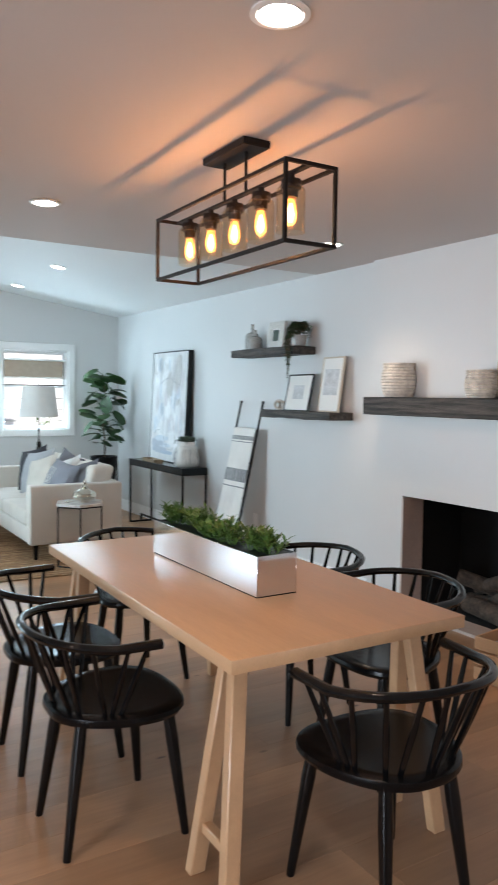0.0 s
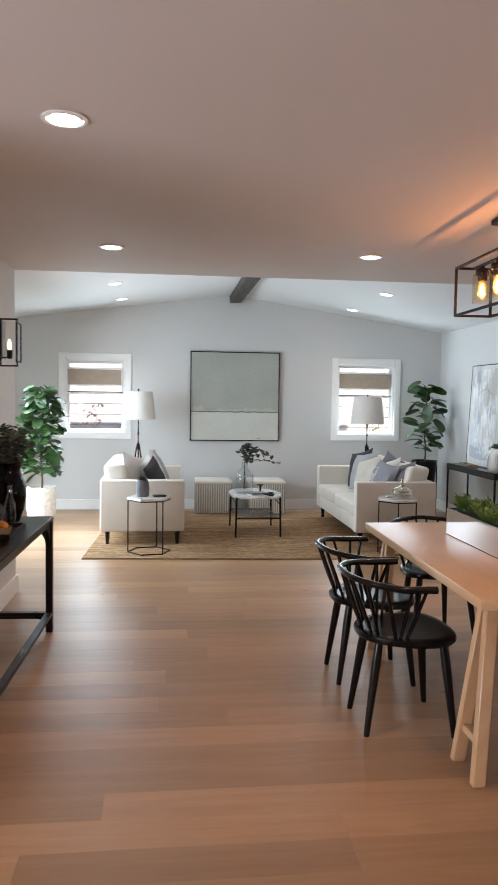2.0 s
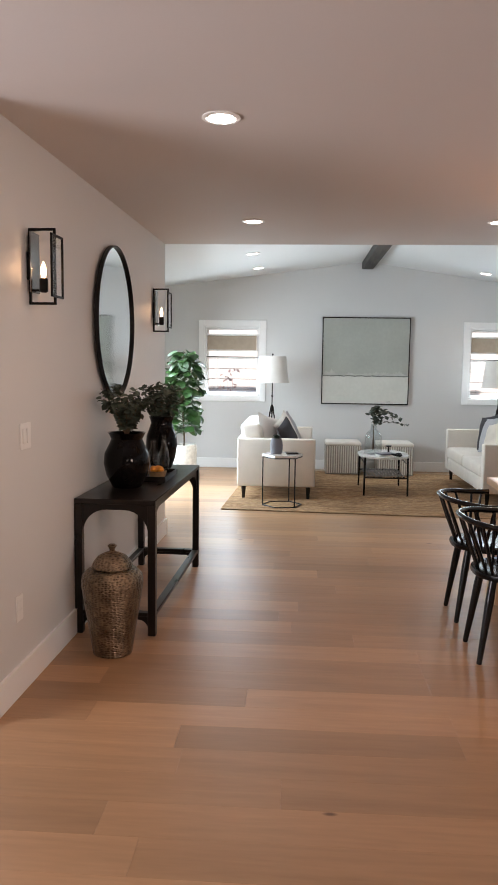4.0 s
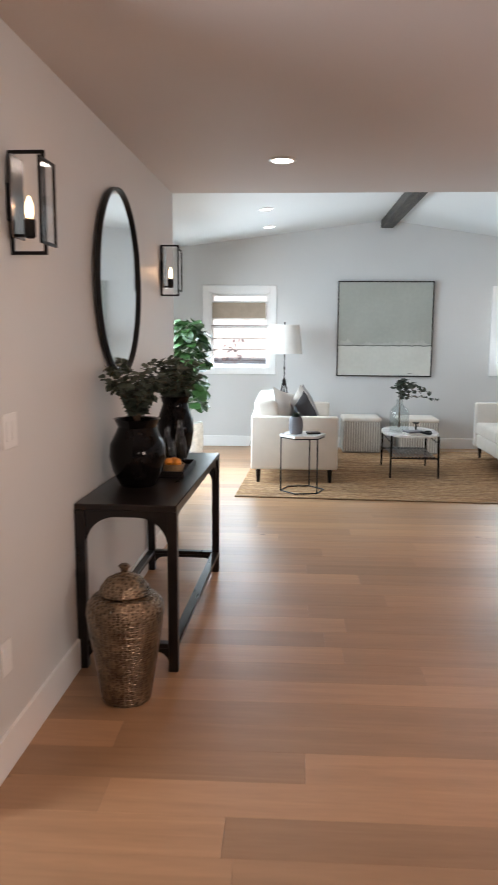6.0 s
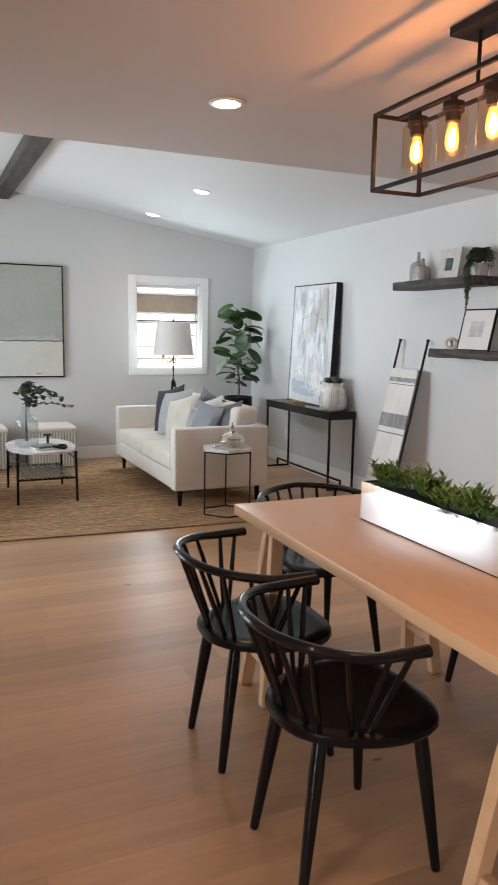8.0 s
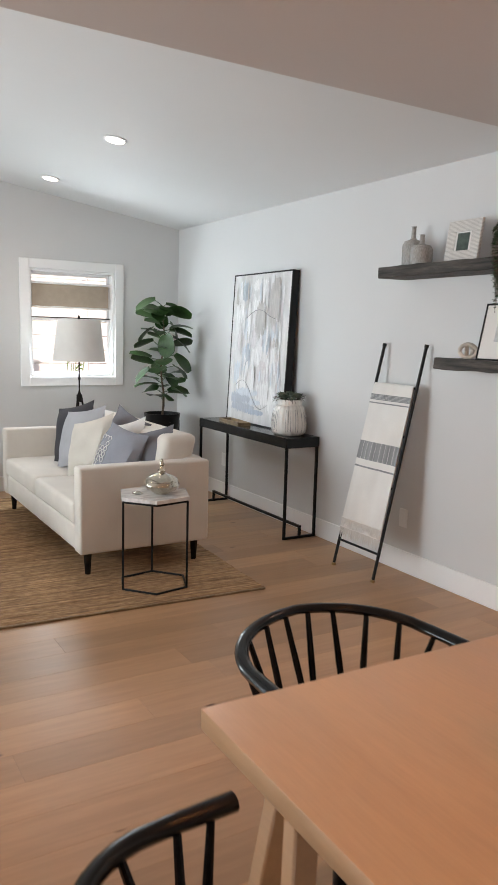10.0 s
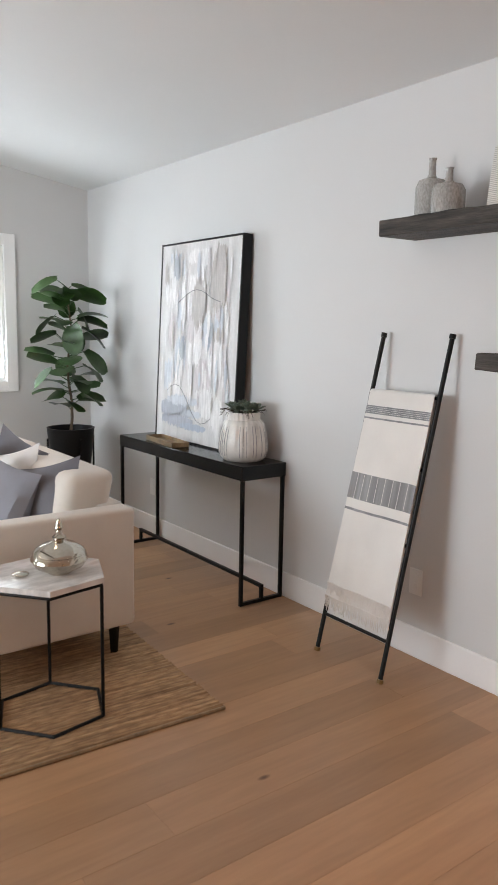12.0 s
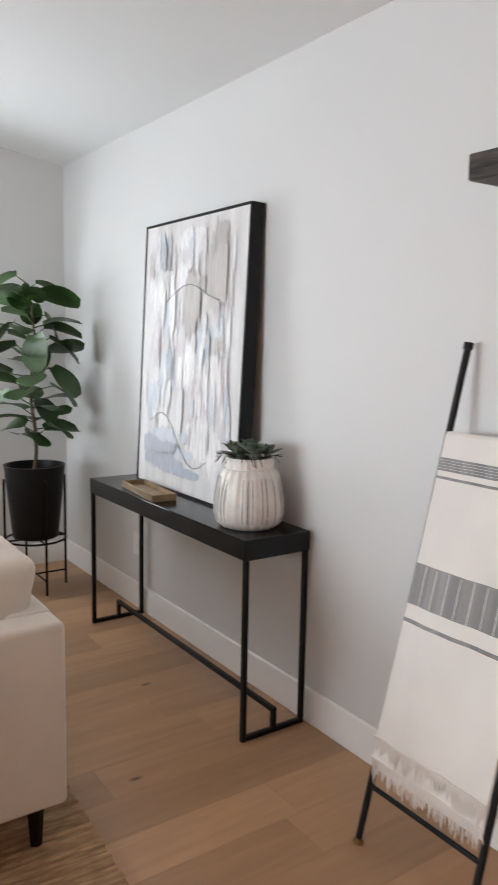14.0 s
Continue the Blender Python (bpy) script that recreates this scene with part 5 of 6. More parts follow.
for k in range(8):
    a = k * 2.4
    r = 0.012 + 0.066 * (k / 8) ** 0.6
    spot = Vector((r * math.cos(a), r * math.sin(a) * 1.15, 0.262 + random.uniform(0, 0.02)))
    rosette = part("succulent", lathe([(0.012, -0.016), (0.014, 0.0), (0.006, 0.012)], 10), SUCC, pot, "grey-green succulent rosette", m=Matrix.Translation(spot))
    for j in range(13):
        bm = leaf_blade(0.064 - 0.0022 * j, 0.031)
        part("leaf", bm, SUCC, rosette, m=aim((0, 0, 0), j * 137.5 + 20 * k, 8 + 5.2 * j))
bm = bmesh.new()
for k in range(26):
    a = random.uniform(2.2, 5.2)
    p = Vector((0.06 * math.cos(a), 0.06 * math.sin(a), 0.26))
    tube(bm, [p, p + Vector((0.04 * math.cos(a), 0.05 * math.sin(a), 0.012)), p + Vector((0.06 * math.cos(a), 0.08 * math.sin(a), random.uniform(-0.03, 0.02)))], 0.0012, 4)
part("twigs", bm, SOIL, pot, "dark fine twigs")


# ---- living area ----
def braid(m):
    """Plump strands along each braid, with crease shade painted in where they tuck under."""
    nt = m.node_tree
    n, link = nt.nodes, nt.links.new
    p = n["Principled BSDF"]
    source = p.inputs["Base Color"].links[0].from_socket
    tex, mapping, cells, ramp, mix, bump = (n.new("ShaderNode" + k) for k in ("TexCoord", "Mapping", "TexVoronoi", "ValToRGB", "Mix", "Bump"))
    mapping.inputs["Scale"].default_value = (20, 68, 1)
    mapping.inputs["Rotation"].default_value = (0, 0, 0.10)
    link(tex.outputs["Object"], mapping.inputs[0])
    link(mapping.outputs[0], cells.inputs["Vector"])
    cells.inputs["Scale"].default_value, cells.inputs["Randomness"].default_value = 1.0, 0.8
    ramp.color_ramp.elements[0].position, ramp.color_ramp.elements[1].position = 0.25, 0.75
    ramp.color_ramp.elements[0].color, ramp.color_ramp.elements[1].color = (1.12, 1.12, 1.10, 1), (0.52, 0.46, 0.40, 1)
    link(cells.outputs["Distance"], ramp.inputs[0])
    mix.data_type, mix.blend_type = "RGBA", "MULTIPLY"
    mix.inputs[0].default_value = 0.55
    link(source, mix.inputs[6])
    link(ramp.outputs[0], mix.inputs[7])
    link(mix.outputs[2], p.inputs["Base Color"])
    bump.invert = True
    bump.inputs["Strength"].default_value, bump.inputs["Distance"].default_value = 0.9, 0.008
    link(cells.outputs["Distance"], bump.inputs["Height"])
    link(bump.outputs[0], p.inputs["Normal"])


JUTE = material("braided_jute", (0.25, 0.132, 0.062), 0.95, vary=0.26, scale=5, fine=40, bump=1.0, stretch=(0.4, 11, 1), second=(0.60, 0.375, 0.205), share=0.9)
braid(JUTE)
bm = bmesh.new()
RX, RY, ROWS_OF_BRAID = 1.79, 1.43, 96
random.seed(60)
cols = [-RX + 2 * RX * i / 40 for i in range(41)]
last = None
for j in range(ROWS_OF_BRAID * 2 + 1):
    y = -RY + RY * j / ROWS_OF_BRAID
    high = 0.0135 if j % 2 else 0.0085
    ring = [bm.verts.new((x + (0.004 * random.uniform(-1, 1) if i in (0, 40) else 0), y + 0.0025 * math.sin(x * 5 + j), high + random.uniform(-0.0012, 0.0012))) for i, x in enumerate(cols)]
    if last:
        for i in range(40):
            bm.faces.new((last[i], last[i + 1], ring[i + 1], ring[i]))
    last = ring
bm.verts.ensure_lookup_table()
edge = [e for e in bm.edges if e.is_boundary]
out = bmesh.ops.extrude_edge_only(bm, edges=edge)
for v in out["geom"]:
    if isinstance(v, bmesh.types.BMVert):
        v.co.z = 0.0
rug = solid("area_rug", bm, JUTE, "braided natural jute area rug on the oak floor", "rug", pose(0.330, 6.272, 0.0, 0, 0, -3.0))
bm = bmesh.new()
tube(bm, [(-1.79, -1.435, 0.006), (1.79, -1.435, 0.006)], 0.007, 6)
hem = part("hem", bm, TRAYWOOD, rug, "dark bound edge")


def sofa(m, length, label, group="sofas"):
    """A sofa that faces its own +x, with its middle at the origin."""
    s = thing("sofa", label, "sofa", m, group)
    D, L = 0.84, length
    arm = 0.115
    def soft(rows, bevel=0.02, seg=3):
        bm = bmesh.new()
        for r in rows:
            box(bm, *r, bevel=bevel, seg=seg)
        return bm
    part("base", soft([(-D / 2 + 0.02, D / 2 - 0.01, -L / 2 + arm, L / 2 - arm, 0.138, 0.29)]), LINEN, s)
    part("backrest", soft([(-D / 2, -D / 2 + 0.13, -L / 2 + arm - 0.02, L / 2 - arm + 0.02, 0.16, 0.66)]), LINEN, s)
    for sy in (-1, 1):
        a, b = sorted((sy * L / 2, sy * (L / 2 - arm)))
        part("arm", soft([(-D / 2, D / 2, a, b, 0.138, 0.655)], 0.018), LINEN, s, "square upholstered arm")
        n = (L / 2 - arm) / 1
        ya, yb = sorted((0.004 * sy, sy * (L / 2 - arm - 0.004)))
        part("seat_cushion", soft([(-D / 2 + 0.13, D / 2 + 0.005, ya, yb, 0.292, 0.43)], 0.03), LINEN, s)
        bm = soft([(-D / 2 + 0.09, -D / 2 + 0.32, ya, yb, 0.432, 0.80)], 0.055, 4)
        for v in bm.verts:
            if v.co.z > 0.5:
                v.co.x -= (v.co.z - 0.5) * 0.26
                v.co.z += 0.012 * noise.noise(v.co * 4 + Vector((sy, 0, length)))
        part("back_cushion", bm, LINEN, s, "plump ivory back cushion")
        for sx in (-1, 1):
            p = Vector((sx * (D / 2 - 0.07), sy * (L / 2 - 0.07), 0))
            part("leg", rods((p + Vector((0, 0, 0.139)), p, 0.026, 0.017), segs=8), BLACKWOOD, s, "tapered dark leg")
    return s


SR = pose(1.565, 6.325, 0.010, 0, 0, 180)
SL = pose(-1.0, 6.36, 0.010, 0, 0, 0)
sofa(SR, 1.96, "ivory upholstered sofa scattered with grey and white pillows")
sofa(SL, 1.70, "ivory upholstered loveseat with a dark and a white pillow")


def pillow(base, x, y, turn, lean, w, d, mat, label, seed, z=0.44, piping=None, roll=0):
    m = base @ pose(x, y, z + w / 2 * (0.90 + 0.006 * abs(roll)), 0, 0, turn) @ pose(0, 0, 0, lean, 0, 0) @ pose(0, 0, 0, 0, roll, 0)
    p = thing("throw_pillow", label, "pillow", m, "throw pillows")
    part("cover", cushion(w, w, d, seed), mat, p)
    if piping:
        bm = bmesh.new()
        n = 24
        pts = []
        for k in range(n + 1):
            u = 2 * k / n - 1
            pts.append((u * w * 0.5 * 0.97, -d * 0.5 * max(1 - u * u, 0) ** 0.42 * 0.99 - 0.001, (u * 0.0 - 0.12) * w * 0.5))
        tube(bm, pts, 0.004, 5)
        part("seam_piping", bm, piping, p, "pale seam piping", m=pose(0, 0, 0, 0, 62, 0))


# in the sofas' own frames: +x is the seat's front
pillow(SR, -0.16, 0.64, -68, 20, 0.385, 0.18, GREYFAB, "slate grey pillow with pale piping on the ivory sofa", 3, piping=WHITEFAB, roll=16)
pillow(SR, 0.02, 0.54, -72, 22, 0.40, 0.17, BLUEFAB, "blue-grey pillow with white embroidered rings on the ivory sofa", 2, roll=-8)
pillow(SR, -0.12, 0.30, -78, 18, 0.40, 0.15, WHITEFAB, "cream pillow on the ivory sofa", 5, roll=16)
pillow(SR, -0.18, 0.12, -76, 16, 0.44, 0.15, GREYFAB, "slate grey pillow on the ivory sofa", 13, roll=-14)
pillow(SR, 0.06, 0.10, -72, 24, 0.41, 0.15, CREAMFAB, "ivory pillow on the ivory sofa", 4, roll=18)
pillow(SR, 0.02, -0.22, -74, 22, 0.45, 0.15, PALEFAB, "pale grey pillow on the ivory sofa", 6, roll=12)
pillow(SR, 0.00, -0.46, -74, 16, 0.45, 0.14, DARKFAB, "charcoal pillow at the end of the ivory sofa", 7, roll=14)
pillow(SL, 0.12, -0.50, 70, -18, 0.39, 0.15, DARKFAB, "charcoal pillow on the ivory loveseat", 8, roll=-18)
pillow(SL, -0.08, -0.44, 60, -14, 0.45, 0.14, WHITEFAB, "white pillow on the ivory loveseat", 9, roll=14)
pillow(SL, 0.10, -0.26, 66, -20, 0.43, 0.14, WHITEFAB, "white pillow on the ivory loveseat", 10, roll=-22)
pillow(SL, 0.12, -0.02, 62, -20, 0.42, 0.13, PALEFAB, "pale grey pillow on the ivory loveseat", 12, roll=-20)
rings = tagged(bpy.data.objects["throw_pillow.001"], "blue-grey pillow with white embroidered rings on the ivory sofa")
for u, v in [(0.055 + 0.036 * i, -0.13 + 0.037 * j) for i in range(3) for j in range(7)]:
    for side in (-1, 1):
        bm = bmesh.new()
        yy = side * 0.08 * (max(1 - (u / 0.225) ** 2, 0) ** 0.42) * (max(1 - (v / 0.225) ** 2, 0) ** 0.42)
        tube(bm, [(u + 0.015 * math.cos(a), yy + side * 0.003, v + 0.015 * math.sin(a)) for a in np.linspace(0, 2 * math.pi, 12)], 0.003, 4)
        part("embroidered_ring", bm, WHITEFAB, rings, "white embroidered ring")


def hex_table(x, y, h, R, turn, label):
    t = thing("side_table", label, "side table", pose(x, y, 0.010, 0, 0, turn), "hexagonal side tables")
    out = [(R * math.cos(math.radians(60 * k)), R * math.sin(math.radians(60 * k))) for k in range(6)]
    bm = slab(bmesh.new(), out, h - 0.022, h)
    bmesh.ops.bevel(bm, geom=list(bm.edges), offset=0.002, segments=1, affect="EDGES")
    part("top", bm, MARBLE, t, "white marble top", smooth=False)
    r = R - 0.012
    pts = [Vector((r * math.cos(math.radians(60 * k)), r * math.sin(math.radians(60 * k)), 0)) for k in range(6)]
    up = Vector((0, 0, 1))
    bm = bmesh.new()
    tube(bm, [pts[k % 6] + up * (h - 0.030) for k in range(7)], 0.006, 6)
    part("top_rim", bm, IRON, t)
    bm = bmesh.new()
    tube(bm, [pts[k % 6] + up * 0.007 for k in range(7)], 0.0065, 6)
    part("base_ring", bm, IRON, t)
    for k in (1, 3, 5):
        part("leg", rods((pts[k] + up * 0.007, pts[k] + up * (h - 0.03), 0.0065, 0.0065), segs=8), IRON, t)


hex_table(1.50, 5.09, 0.535, 0.218, 10, "hexagonal marble-topped side table with black legs beside the sofa")
hex_table(-0.925, 5.20, 0.535, 0.215, 10, "hexagonal marble-topped side table with black legs beside the loveseat")
dish = thing("lidded_dish", "round silver lidded dish with a finial on the side table", "bowl", pose(1.53, 5.06, 0.545) @ Matrix.Scale(1.16, 4))
part("bowl", lathe([(0.035, 0.0), (0.04, 0.006), (0.072, 0.022), (0.088, 0.045), (0.082, 0.062), (0.08, 0.064)], 32), SILVER, dish)
part("lid", lathe([(0.082, 0.0645), (0.076, 0.075), (0.05, 0.092), (0.022, 0.10), (0.016, 0.106), (0.022, 0.114), (0.012, 0.122), (0.008, 0.135), (0.013, 0.143), (0.004, 0.17)], 32), SILVER, dish, "silver domed lid with a finial")
solid("trinket", lathe([(0.012, 0), (0.03, 0.004), (0.03, 0.008), (0.01, 0.014)], 16), SILVER, "small silver trinket on the side table", "ornament", pose(1.40, 5.10, 0.545))
cup = thing("pillar_vase", "dark grey textured pot with a small plant on the side table", "vase", pose(-0.99, 5.20, 0.545))
part("jar", lathe([(0.052, 0), (0.058, 0.005), (0.066, 0.07), (0.060, 0.135), (0.048, 0.16), (0.042, 0.155)], 24), GREYFAB, cup)
bm = bmesh.new()
random.seed(9)
for j in range(40):
    leaf(bm, aim((0, 0, 0.15), j * 137.5, 20 + j * 1.4), 0.06, 0.026, steps=2)
part("leaves", bm, EUCA, cup)
solid("small_book", boxes((-0.06, 0.06, -0.045, 0.045, 0, 0.018), bevel=0.002), DARKWOOD, "small dark closed book on the side table", "book", pose(-0.83, 5.20, 0.545, 0, 0, 12))

# coffee table
ct = thing("coffee_table", "oval marble coffee table on dark legs with a low shelf", "coffee table", pose(0.22, 6.26, 0.010))
A, B = 0.285, 0.42
oval = [(A * math.copysign(abs(math.cos(a)) ** 0.85, math.cos(a)), B * math.copysign(abs(math.sin(a)) ** 0.85, math.sin(a))) for a in np.linspace(0, 2 * math.pi, 48, endpoint=False)]
bm = slab(bmesh.new(), oval, 0.415, 0.435)
part("top", bm, MARBLE, ct, "white marble oval top")
for x in (-0.235, 0.235):
    for y in (-0.37, 0.34):
        part("leg", rods(((x * 1.03, y * 1.03, 0), (x, y, 0.43), 0.0105, 0.0125), segs=10), BLACKWOOD, ct)
part("shelf_rail", rods(((-0.235, -0.36, 0.20), (0.235, -0.36, 0.20), 0.008, 0.008), ((-0.235, 0.33, 0.20), (0.235, 0.33, 0.20), 0.008, 0.008), ((-0.235, -0.36, 0.36), (-0.235, 0.33, 0.36), 0.006, 0.006), ((0.235, -0.36, 0.36), (0.235, 0.33, 0.36), 0.006, 0.006)), BLACKWOOD, ct)
for k in range(12):
    x = -0.20 + 0.4 * k / 11
    part("shelf_slat", boxes((x - 0.011, x + 0.011, -0.355, 0.325, 0.208, 0.216), bevel=0.001), DARKWOOD, ct)

v = thing("glass_vase", "clear glass bottle vase with eucalyptus branches on the coffee table", "vase", pose(0.10, 6.20, 0.445))
bm = bmesh.new()
rings = [(0.092, 0.0), (0.100, 0.01), (0.100, 0.20), (0.080, 0.245), (0.036, 0.285), (0.033, 0.34), (0.040, 0.345), (0.029, 0.34), (0.032, 0.285), (0.075, 0.242), (0.095, 0.198), (0.095, 0.012)]
g = part("bottle", lathe(rings, 28, bm), BOTTLE, v, "clear glass bottle")
g.visible_shadow = False
random.seed(14)
stems, leaves = bmesh.new(), bmesh.new()
for k, (dx, dy, dz) in enumerate(((0.30, -0.04, 0.03), (0.22, 0.05, 0.12), (0.10, -0.05, 0.15), (0.0, 0.03, 0.17), (-0.05, -0.03, 0.12), (0.16, 0.0, 0.14), (0.05, 0.02, 0.19), (0.26, 0.02, 0.08))):
    pts = [Vector((0.01 * math.sin(k), 0.01 * math.cos(k), 0.05)), Vector((0, 0, 0.34)), Vector((dx * 0.5, dy * 0.5, 0.34 + dz * 1.15)), Vector((dx * 1.25, dy, 0.34 + dz * (0.9 if k else 0.3)))]
    tube(stems, pts, [0.003, 0.0025, 0.002, 0.001], 5)
    for j in range(16):
        t = 1.25 + 1.75 * j / 15
        p = pts[min(int(t), 2)].lerp(pts[min(int(t), 2) + 1], t - min(int(t), 2))
        leaf(leaves, aim(p, random.uniform(0, 360), random.uniform(-40, 40), random.uniform(-40, 40)), random.uniform(0.042, 0.062), 0.046, steps=3)
part("stem", stems, STEM, v)
part("leaves", leaves, EUCA, v, "dusty green rounded leaves")
for k, (w_, d_, mat) in enumerate(((0.10, 0.075, PAPER), (0.09, 0.07, GREYFAB))):
    solid("book", boxes((-w_, w_, -d_, d_, 0, 0.018), bevel=0.002), mat, ("pale" if k == 0 else "grey") + " closed book stacked on the coffee table", "book", pose(0.225, 6.02, 0.445 + 0.0185 * k, 0, 0, 12 + 9 * k), "stacked books")
bm = bmesh.new()
tube(bm, [(0.062 * math.cos(a), 0.042 * math.sin(a), 0.018 + 0.008 * math.sin(2 * a)) for a in np.linspace(0, 2 * math.pi, 24)], 0.012, 8)
solid("chain_ornament", bm, BLACKMETAL, "dark looped chain ornament on the coffee table", "ornament", pose(0.335, 6.00, 0.446))
cs = solid("candle_stand", lathe([(0.035, 0), (0.012, 0.01), (0.010, 0.08), (0.035, 0.09), (0.035, 0.10), (0.01, 0.10)], 20), BLACKMETAL, "small dark candle stand on the coffee table", "candle holder", pose(0.28, 6.22, 0.445))


def ottoman(x, y, label):
    o = thing("ottoman", label, "ottoman", pose(x, y, 0.0), "ottomans against the wall")
    bm = bmesh.new()
    box(bm, -0.235, 0.235, -0.225, 0.225, 0.012, 0.405, bevel=0.018, seg=2)
    part("body", bm, GROOVE_LINEN, o)
    for k in range(15):
        xx = -0.21 + 0.03 * k
        part("rib", rods(((xx, -0.2245, 0.03), (xx, -0.2245, 0.395), 0.0095, 0.0095), segs=6), STRIPE_LINEN, o)
    bm = bmesh.new()
    box(bm, -0.238, 0.238, -0.228, 0.228, 0.390, 0.445, bevel=0.026, seg=3)
    part("lid_cushion", bm, LINEN, o, "smooth padded ivory lid")
    part("plinth", boxes((-0.22, 0.22, -0.21, 0.21, 0, 0.0115), bevel=0), BLACKMETAL, o)


ottoman(-0.155, 7.70, "square ivory ribbed ottoman against the far wall")
ottoman(0.53, 7.66, "square ivory ribbed ottoman against the far wall")


def floor_lamp(x, y, z1, label):
    l = thing("floor_lamp", label, "floor lamp", pose(x, y, 0), "floor lamps")
    bm = bmesh.new()
    n = 40
    rings = [(0.218, z1 - 0.355), (0.178, z1 - 0.01), (0.176, z1 - 0.01), (0.216, z1 - 0.355)]
    loops = [[bm.verts.new((q * math.cos(2 * math.pi * i / n), q * math.sin(2 * math.pi * i / n), z)) for i in range(n)] for q, z in rings]
    for a, b in zip(loops, loops[1:] + loops[:1]):
        for i in range(n):
            bm.faces.new((a[i], a[(i + 1) % n], b[(i + 1) % n], b[i]))
    part("lamp_shade", bm, SHADE, l, "tapered white linen shade")
    part("spider", rods(((-0.177, 0, z1 - 0.014), (0.177, 0, z1 - 0.014), 0.002, 0.002), ((0, -0.177, z1 - 0.014), (0, 0.177, z1 - 0.014), 0.002, 0.002)), BRONZE, l)
    part("pole", rods(((0, 0, 0.86), (0, 0, z1), 0.0065, 0.0065)), BRONZE, l)
    part("finial", lathe([(0.004, z1), (0.011, z1 + 0.008), (0.009, z1 + 0.02), (0.003, z1 + 0.026)], 12), BRONZE, l)
    part("hub", lathe([(0.016, 0.84), (0.024, 0.85), (0.024, 0.90), (0.014, 0.91), (0.009, 0.93)], 16), BRONZE, l)
    part("knob", lathe([(0.008, 1.03), (0.012, 1.035), (0.012, 1.05), (0.008, 1.055)], 12), BRONZE, l)
    for k in range(3):
        a = math.radians(90 + 120 * k)
        part("leg", rods(((0.015 * math.cos(a), 0.015 * math.sin(a), 0.90), (0.17 * math.cos(a), 0.17 * math.sin(a), 0), 0.009, 0.007)), BRONZE, l)


floor_lamp(1.825, 7.45, 1.545, "bronze tripod floor lamp with a white linen shade by the window")
floor_lamp(-1.115, 7.45, 1.575, "bronze tripod floor lamp with a white linen shade behind the loveseat")


def fig_tree(x, y, z0, z1, spread, count, seed, size, mat, parent):
    """Trunk and broad leaves of a fiddle-leaf fig, from the soil up."""
    random.seed(seed)
    bm = bmesh.new()
    pts = [Vector((0.012 * math.sin(i * 1.3), 0.012 * math.cos(i * 1.7), z0 + (z1 - z0) * i / 8)) for i in range(9)]
    tube(bm, pts, [0.012 - 0.0009 * i for i in range(9)], 8)
    part("trunk", bm, STEM, parent, "slim brown trunk")
    for k in range(count):
        t = 0.18 + 0.82 * (k / (count - 1))
        p = pts[min(int(t * 8), 7)].lerp(pts[min(int(t * 8) + 1, 8)], t * 8 - min(int(t * 8), 7))
        yaw = k * 137.5 + random.uniform(-15, 15)
        out = spread * (0.55 + 0.45 * math.sin(math.pi * min(t * 1.05, 1)) ** 0.7) * random.uniform(0.35, 0.8)
        pitch = random.uniform(10, 40)
        m = aim(p, yaw, pitch)
        tip = m @ Vector((0, out * 0.75, 0))
        bm = bmesh.new()
        tube(bm, [p, tip], [0.004, 0.0025], 5)
        s = size * random.uniform(0.75, 1.15)
        leaf(bm, aim(tip, yaw + random.uniform(-50, 50), random.uniform(-45, 40), random.uniform(-40, 40)), s, s * 0.84, curl=random.uniform(0.1, 0.5), steps=8, fold=0.09, fiddle=True)
        part("leaf", bm, mat, parent)


tree = thing("fiddle_leaf_fig", "fiddle-leaf fig in a black pot on a metal stand", "potted plant", pose(2.645, 7.56, 0))
part("pot", lathe([(0.118, 0.30), (0.125, 0.305), (0.155, 0.60), (0.165, 0.70), (0.168, 0.71), (0.155, 0.71), (0.15, 0.66)], 32), BLACKMETAL, tree, "tapered black pot")
part("soil", lathe([(0.10, 0.60), (0.148, 0.665)], 24), SOIL, tree)
part("stand_ring", rods(*[((0.165 * math.cos(a), 0.165 * math.sin(a), z), (0.165 * math.cos(a + 0.3927), 0.165 * math.sin(a + 0.3927), z), 0.006, 0.006) for z in (0.29,) for a in np.arange(16) * 0.3927], segs=6), IRON, tree)
part("stand_cross", rods(((-0.165, 0, 0.29), (0.165, 0, 0.29), 0.006, 0.006), ((0, -0.165, 0.29), (0, 0.165, 0.29), 0.006, 0.006), ((-0.17, 0, 0.08), (0.17, 0, 0.08), 0.005, 0.005), ((0, -0.17, 0.08), (0, 0.17, 0.08), 0.005, 0.005)), IRON, tree)
for k in range(4):
    a = k * math.pi / 2
    part("stand_leg", rods(((0.172 * math.cos(a), 0.172 * math.sin(a), 0), (0.172 * math.cos(a), 0.172 * math.sin(a), 0.64), 0.007, 0.007)), IRON, tree)
fig_tree(0, 0, 0.64, 1.69, 0.23, 46, 41, 0.185, LEAF, tree)

tree2 = thing("fiddle_leaf_fig", "bushy fiddle-leaf fig in a white woven basket beside the window", "potted plant", pose(-2.22, 6.95, 0))
part("basket", lathe([(0.14, 0.0), (0.15, 0.006), (0.168, 0.16), (0.172, 0.36), (0.164, 0.43), (0.155, 0.43), (0.15, 0.36)], 40, ribs=20, depth=0.01), BASKET, tree2, "white woven basket")
part("soil", lathe([(0.13, 0.30), (0.149, 0.375)], 24), SOIL, tree2)
fig_tree(0, 0, 0.33, 1.56, 0.35, 165, 42, 0.15, LEAF, tree2)

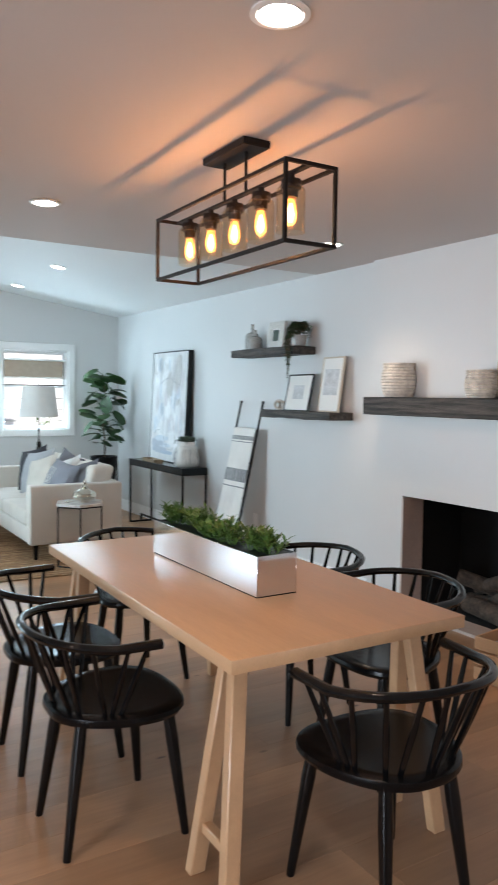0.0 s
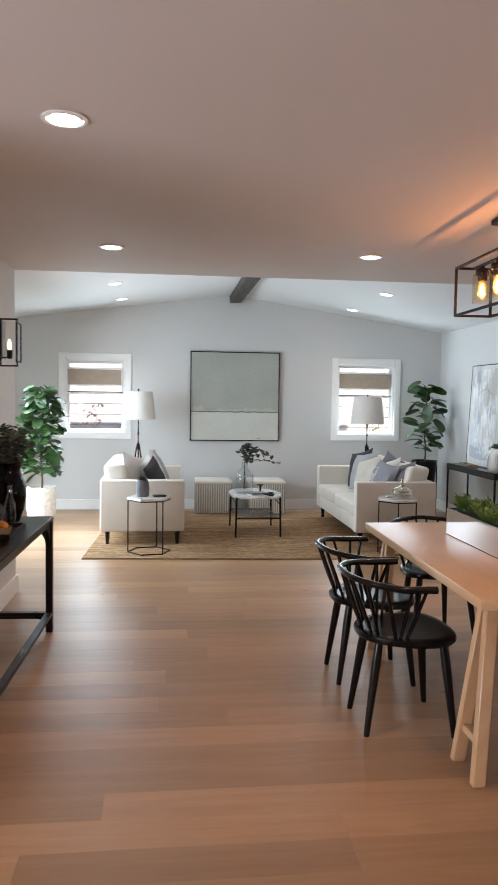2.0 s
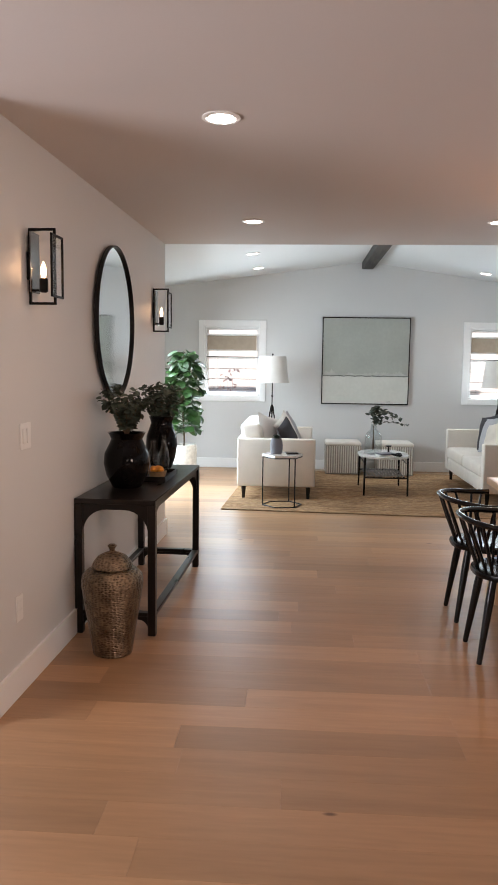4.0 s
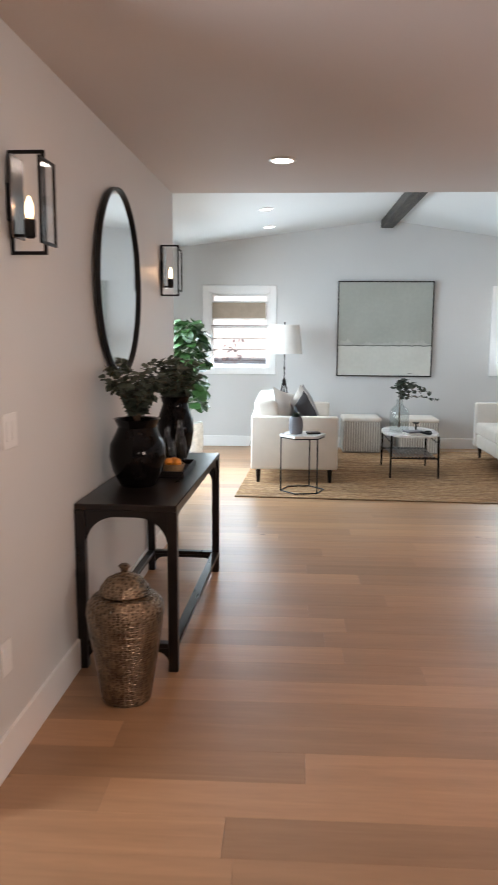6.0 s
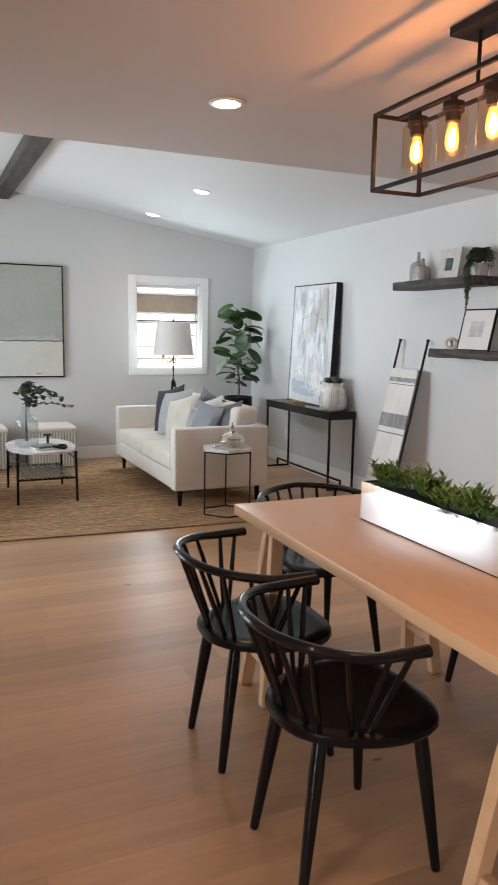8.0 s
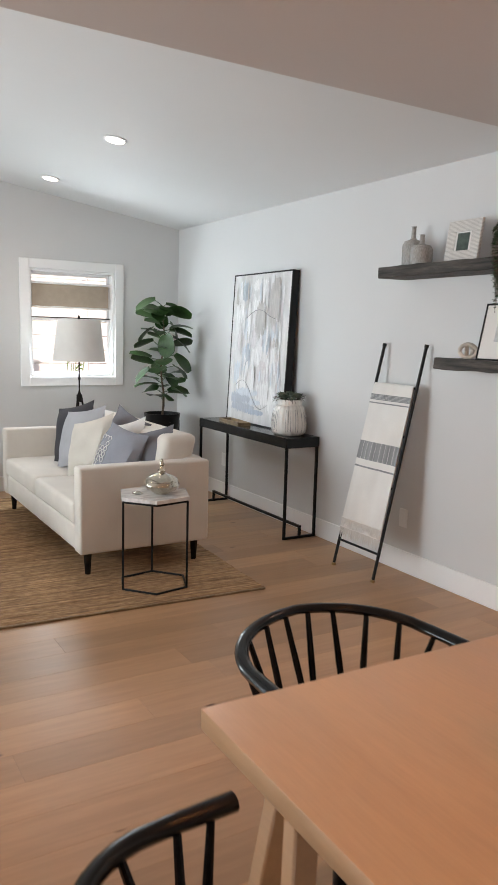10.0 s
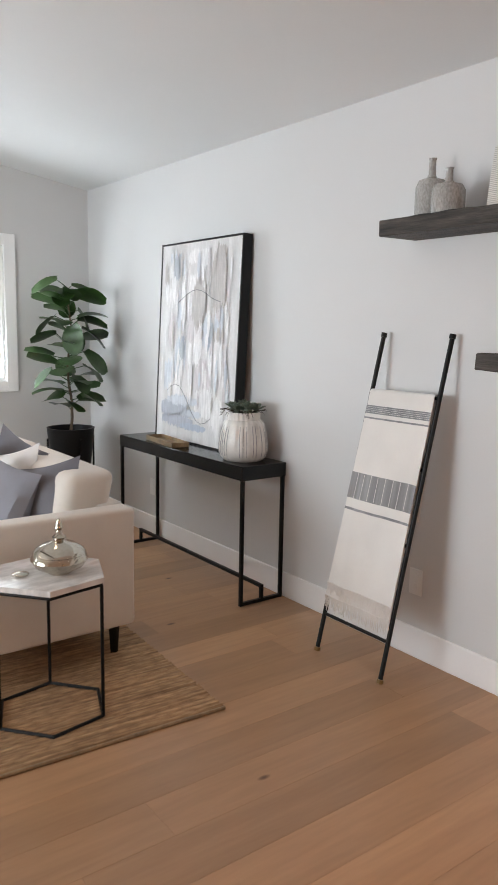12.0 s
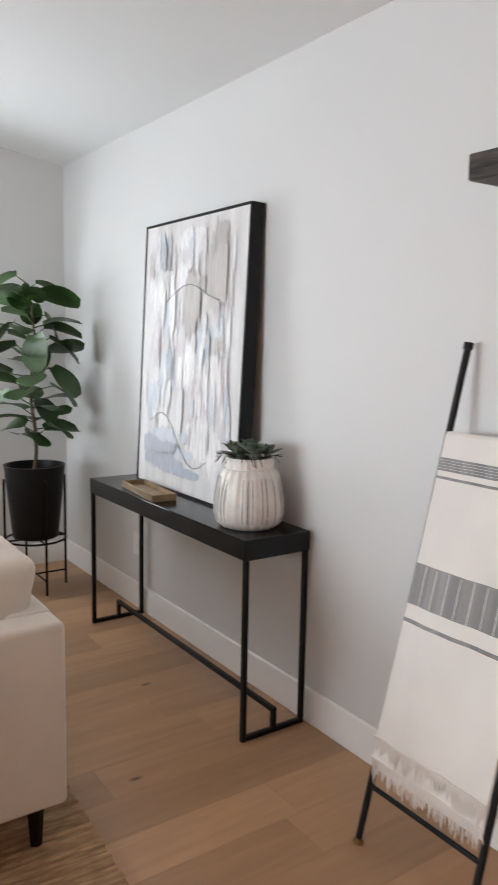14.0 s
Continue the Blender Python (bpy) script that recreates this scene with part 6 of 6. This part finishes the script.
# landscape painting on the far wall
land = thing("landscape_painting", "square framed painting of a grey-green field over a pale band", "painting", pose(0.147, WALL_Y - 0.001, 0.925))
H = 1.19
GREENFIELD = material("sage_grey_paint", (0.40, 0.415, 0.375), 0.6, vary=0.05, scale=2.5, fine=24, bump=0.25)
PALEBAND = material("ivory_paint", (0.63, 0.63, 0.58), 0.6, vary=0.04, scale=3, fine=24, bump=0.25)
HAZE = material("misty_sage_paint", (0.46, 0.47, 0.43), 0.6, vary=0.08, scale=9, fine=24, bump=0.25)
DARKLINE = material("dark_sage_paint", (0.17, 0.18, 0.16), 0.6, vary=0.3, scale=9, bump=0.3)
part("frame", boxes((-0.598, -0.586, -0.045, 0, 0, H), (0.586, 0.598, -0.045, 0, 0, H), (-0.586, 0.586, -0.045, 0, 0, 0.012), (-0.586, 0.586, -0.045, 0, H - 0.012, H), bevel=0.001), BRONZE, land, "thin dark frame")
part("pale_band", boxes((-0.585, 0.585, -0.038, -0.005, 0.013, 0.385), bevel=0), PALEBAND, land, "pale painted band")
part("green_field", boxes((-0.585, 0.585, -0.038, -0.005, 0.395, H - 0.013), bevel=0), GREENFIELD, land, "grey-green painted field")
bm = bmesh.new()
tube(bm, [(-0.584 + 1.168 * i / 24, -0.038, 0.390 + 0.004 * math.sin(i * 1.9)) for i in range(25)], 0.0065, 5)
part("horizon_line", bm, DARKLINE, land, "dark painted horizon line")
random.seed(44)
bm = bmesh.new()
columns = []
for k in range(118):
    x = -0.56 + 1.12 * k / 117
    top = 0.402 + 0.085 * max(noise.noise(Vector((x * 7, 2.5, 0))) + 0.25, 0.02) * random.uniform(0.5, 1.2)
    columns.append((bm.verts.new((x, -0.0392, 0.399)), bm.verts.new((x, -0.0392, top))))
for (p, q), (u, v) in zip(columns, columns[1:]):
    bm.faces.new((p, u, v, q))
part("misty_band", bm, HAZE, land, "pale brushed mist above the horizon")
part("painted_mark", boxes((0.30, 0.35, -0.0395, -0.0385, 0.035, 0.043), bevel=0), DARKLINE, land, "small dark painted mark")

bm = bmesh.new()
tube(bm, [(-1.50, 7.98, 0.33), (-1.52, 7.95, 0.18), (-1.55, 7.88, 0.02), (-1.45, 7.80, 0.006), (-1.30, 7.78, 0.006), (-1.25, 7.70, 0.006)], 0.004, 6)
solid("lamp_cord", bm, BLACKMETAL, "dark lamp cord lying on the floor by the far wall", "cable")

# ---- floor planks, last ----
random.seed(77)
PW, PL = 0.18, 1.9
planks = {}
row = 0
y = -2.6
while y < WALL_Y - 0.02:
    x = -4.0 + random.uniform(-1.9, 0) if y < 0.35 else LEFT_X - random.uniform(0, 1.6)
    while x < WALL_X - 0.01:
        length = random.choice((1.1, 1.5, 1.9, 1.9))
        a, b = max(x, -4.45 if y < 0.2 else LEFT_X), min(x + length, WALL_X)
        if b - a > 0.05:
            key = (round(b - a, 3), round(min(PW, WALL_Y - y), 3))
            if key not in planks:
                planks[key] = finish(boxes((0.0002, key[0] - 0.0002, 0.0002, key[1] - 0.0002, -0.0155, 0), bevel=0.0004), OAK, "plank", smooth=False)
            ob = new("plank", planks[key])
            ob.parent, ob.location = floor, (a, y, 0)
        x += length
    y += PW
structure("floor_south", boxes((-4.5, WALL_X, -5.5, -2.601, -0.0155, 0), bevel=0), OAK)
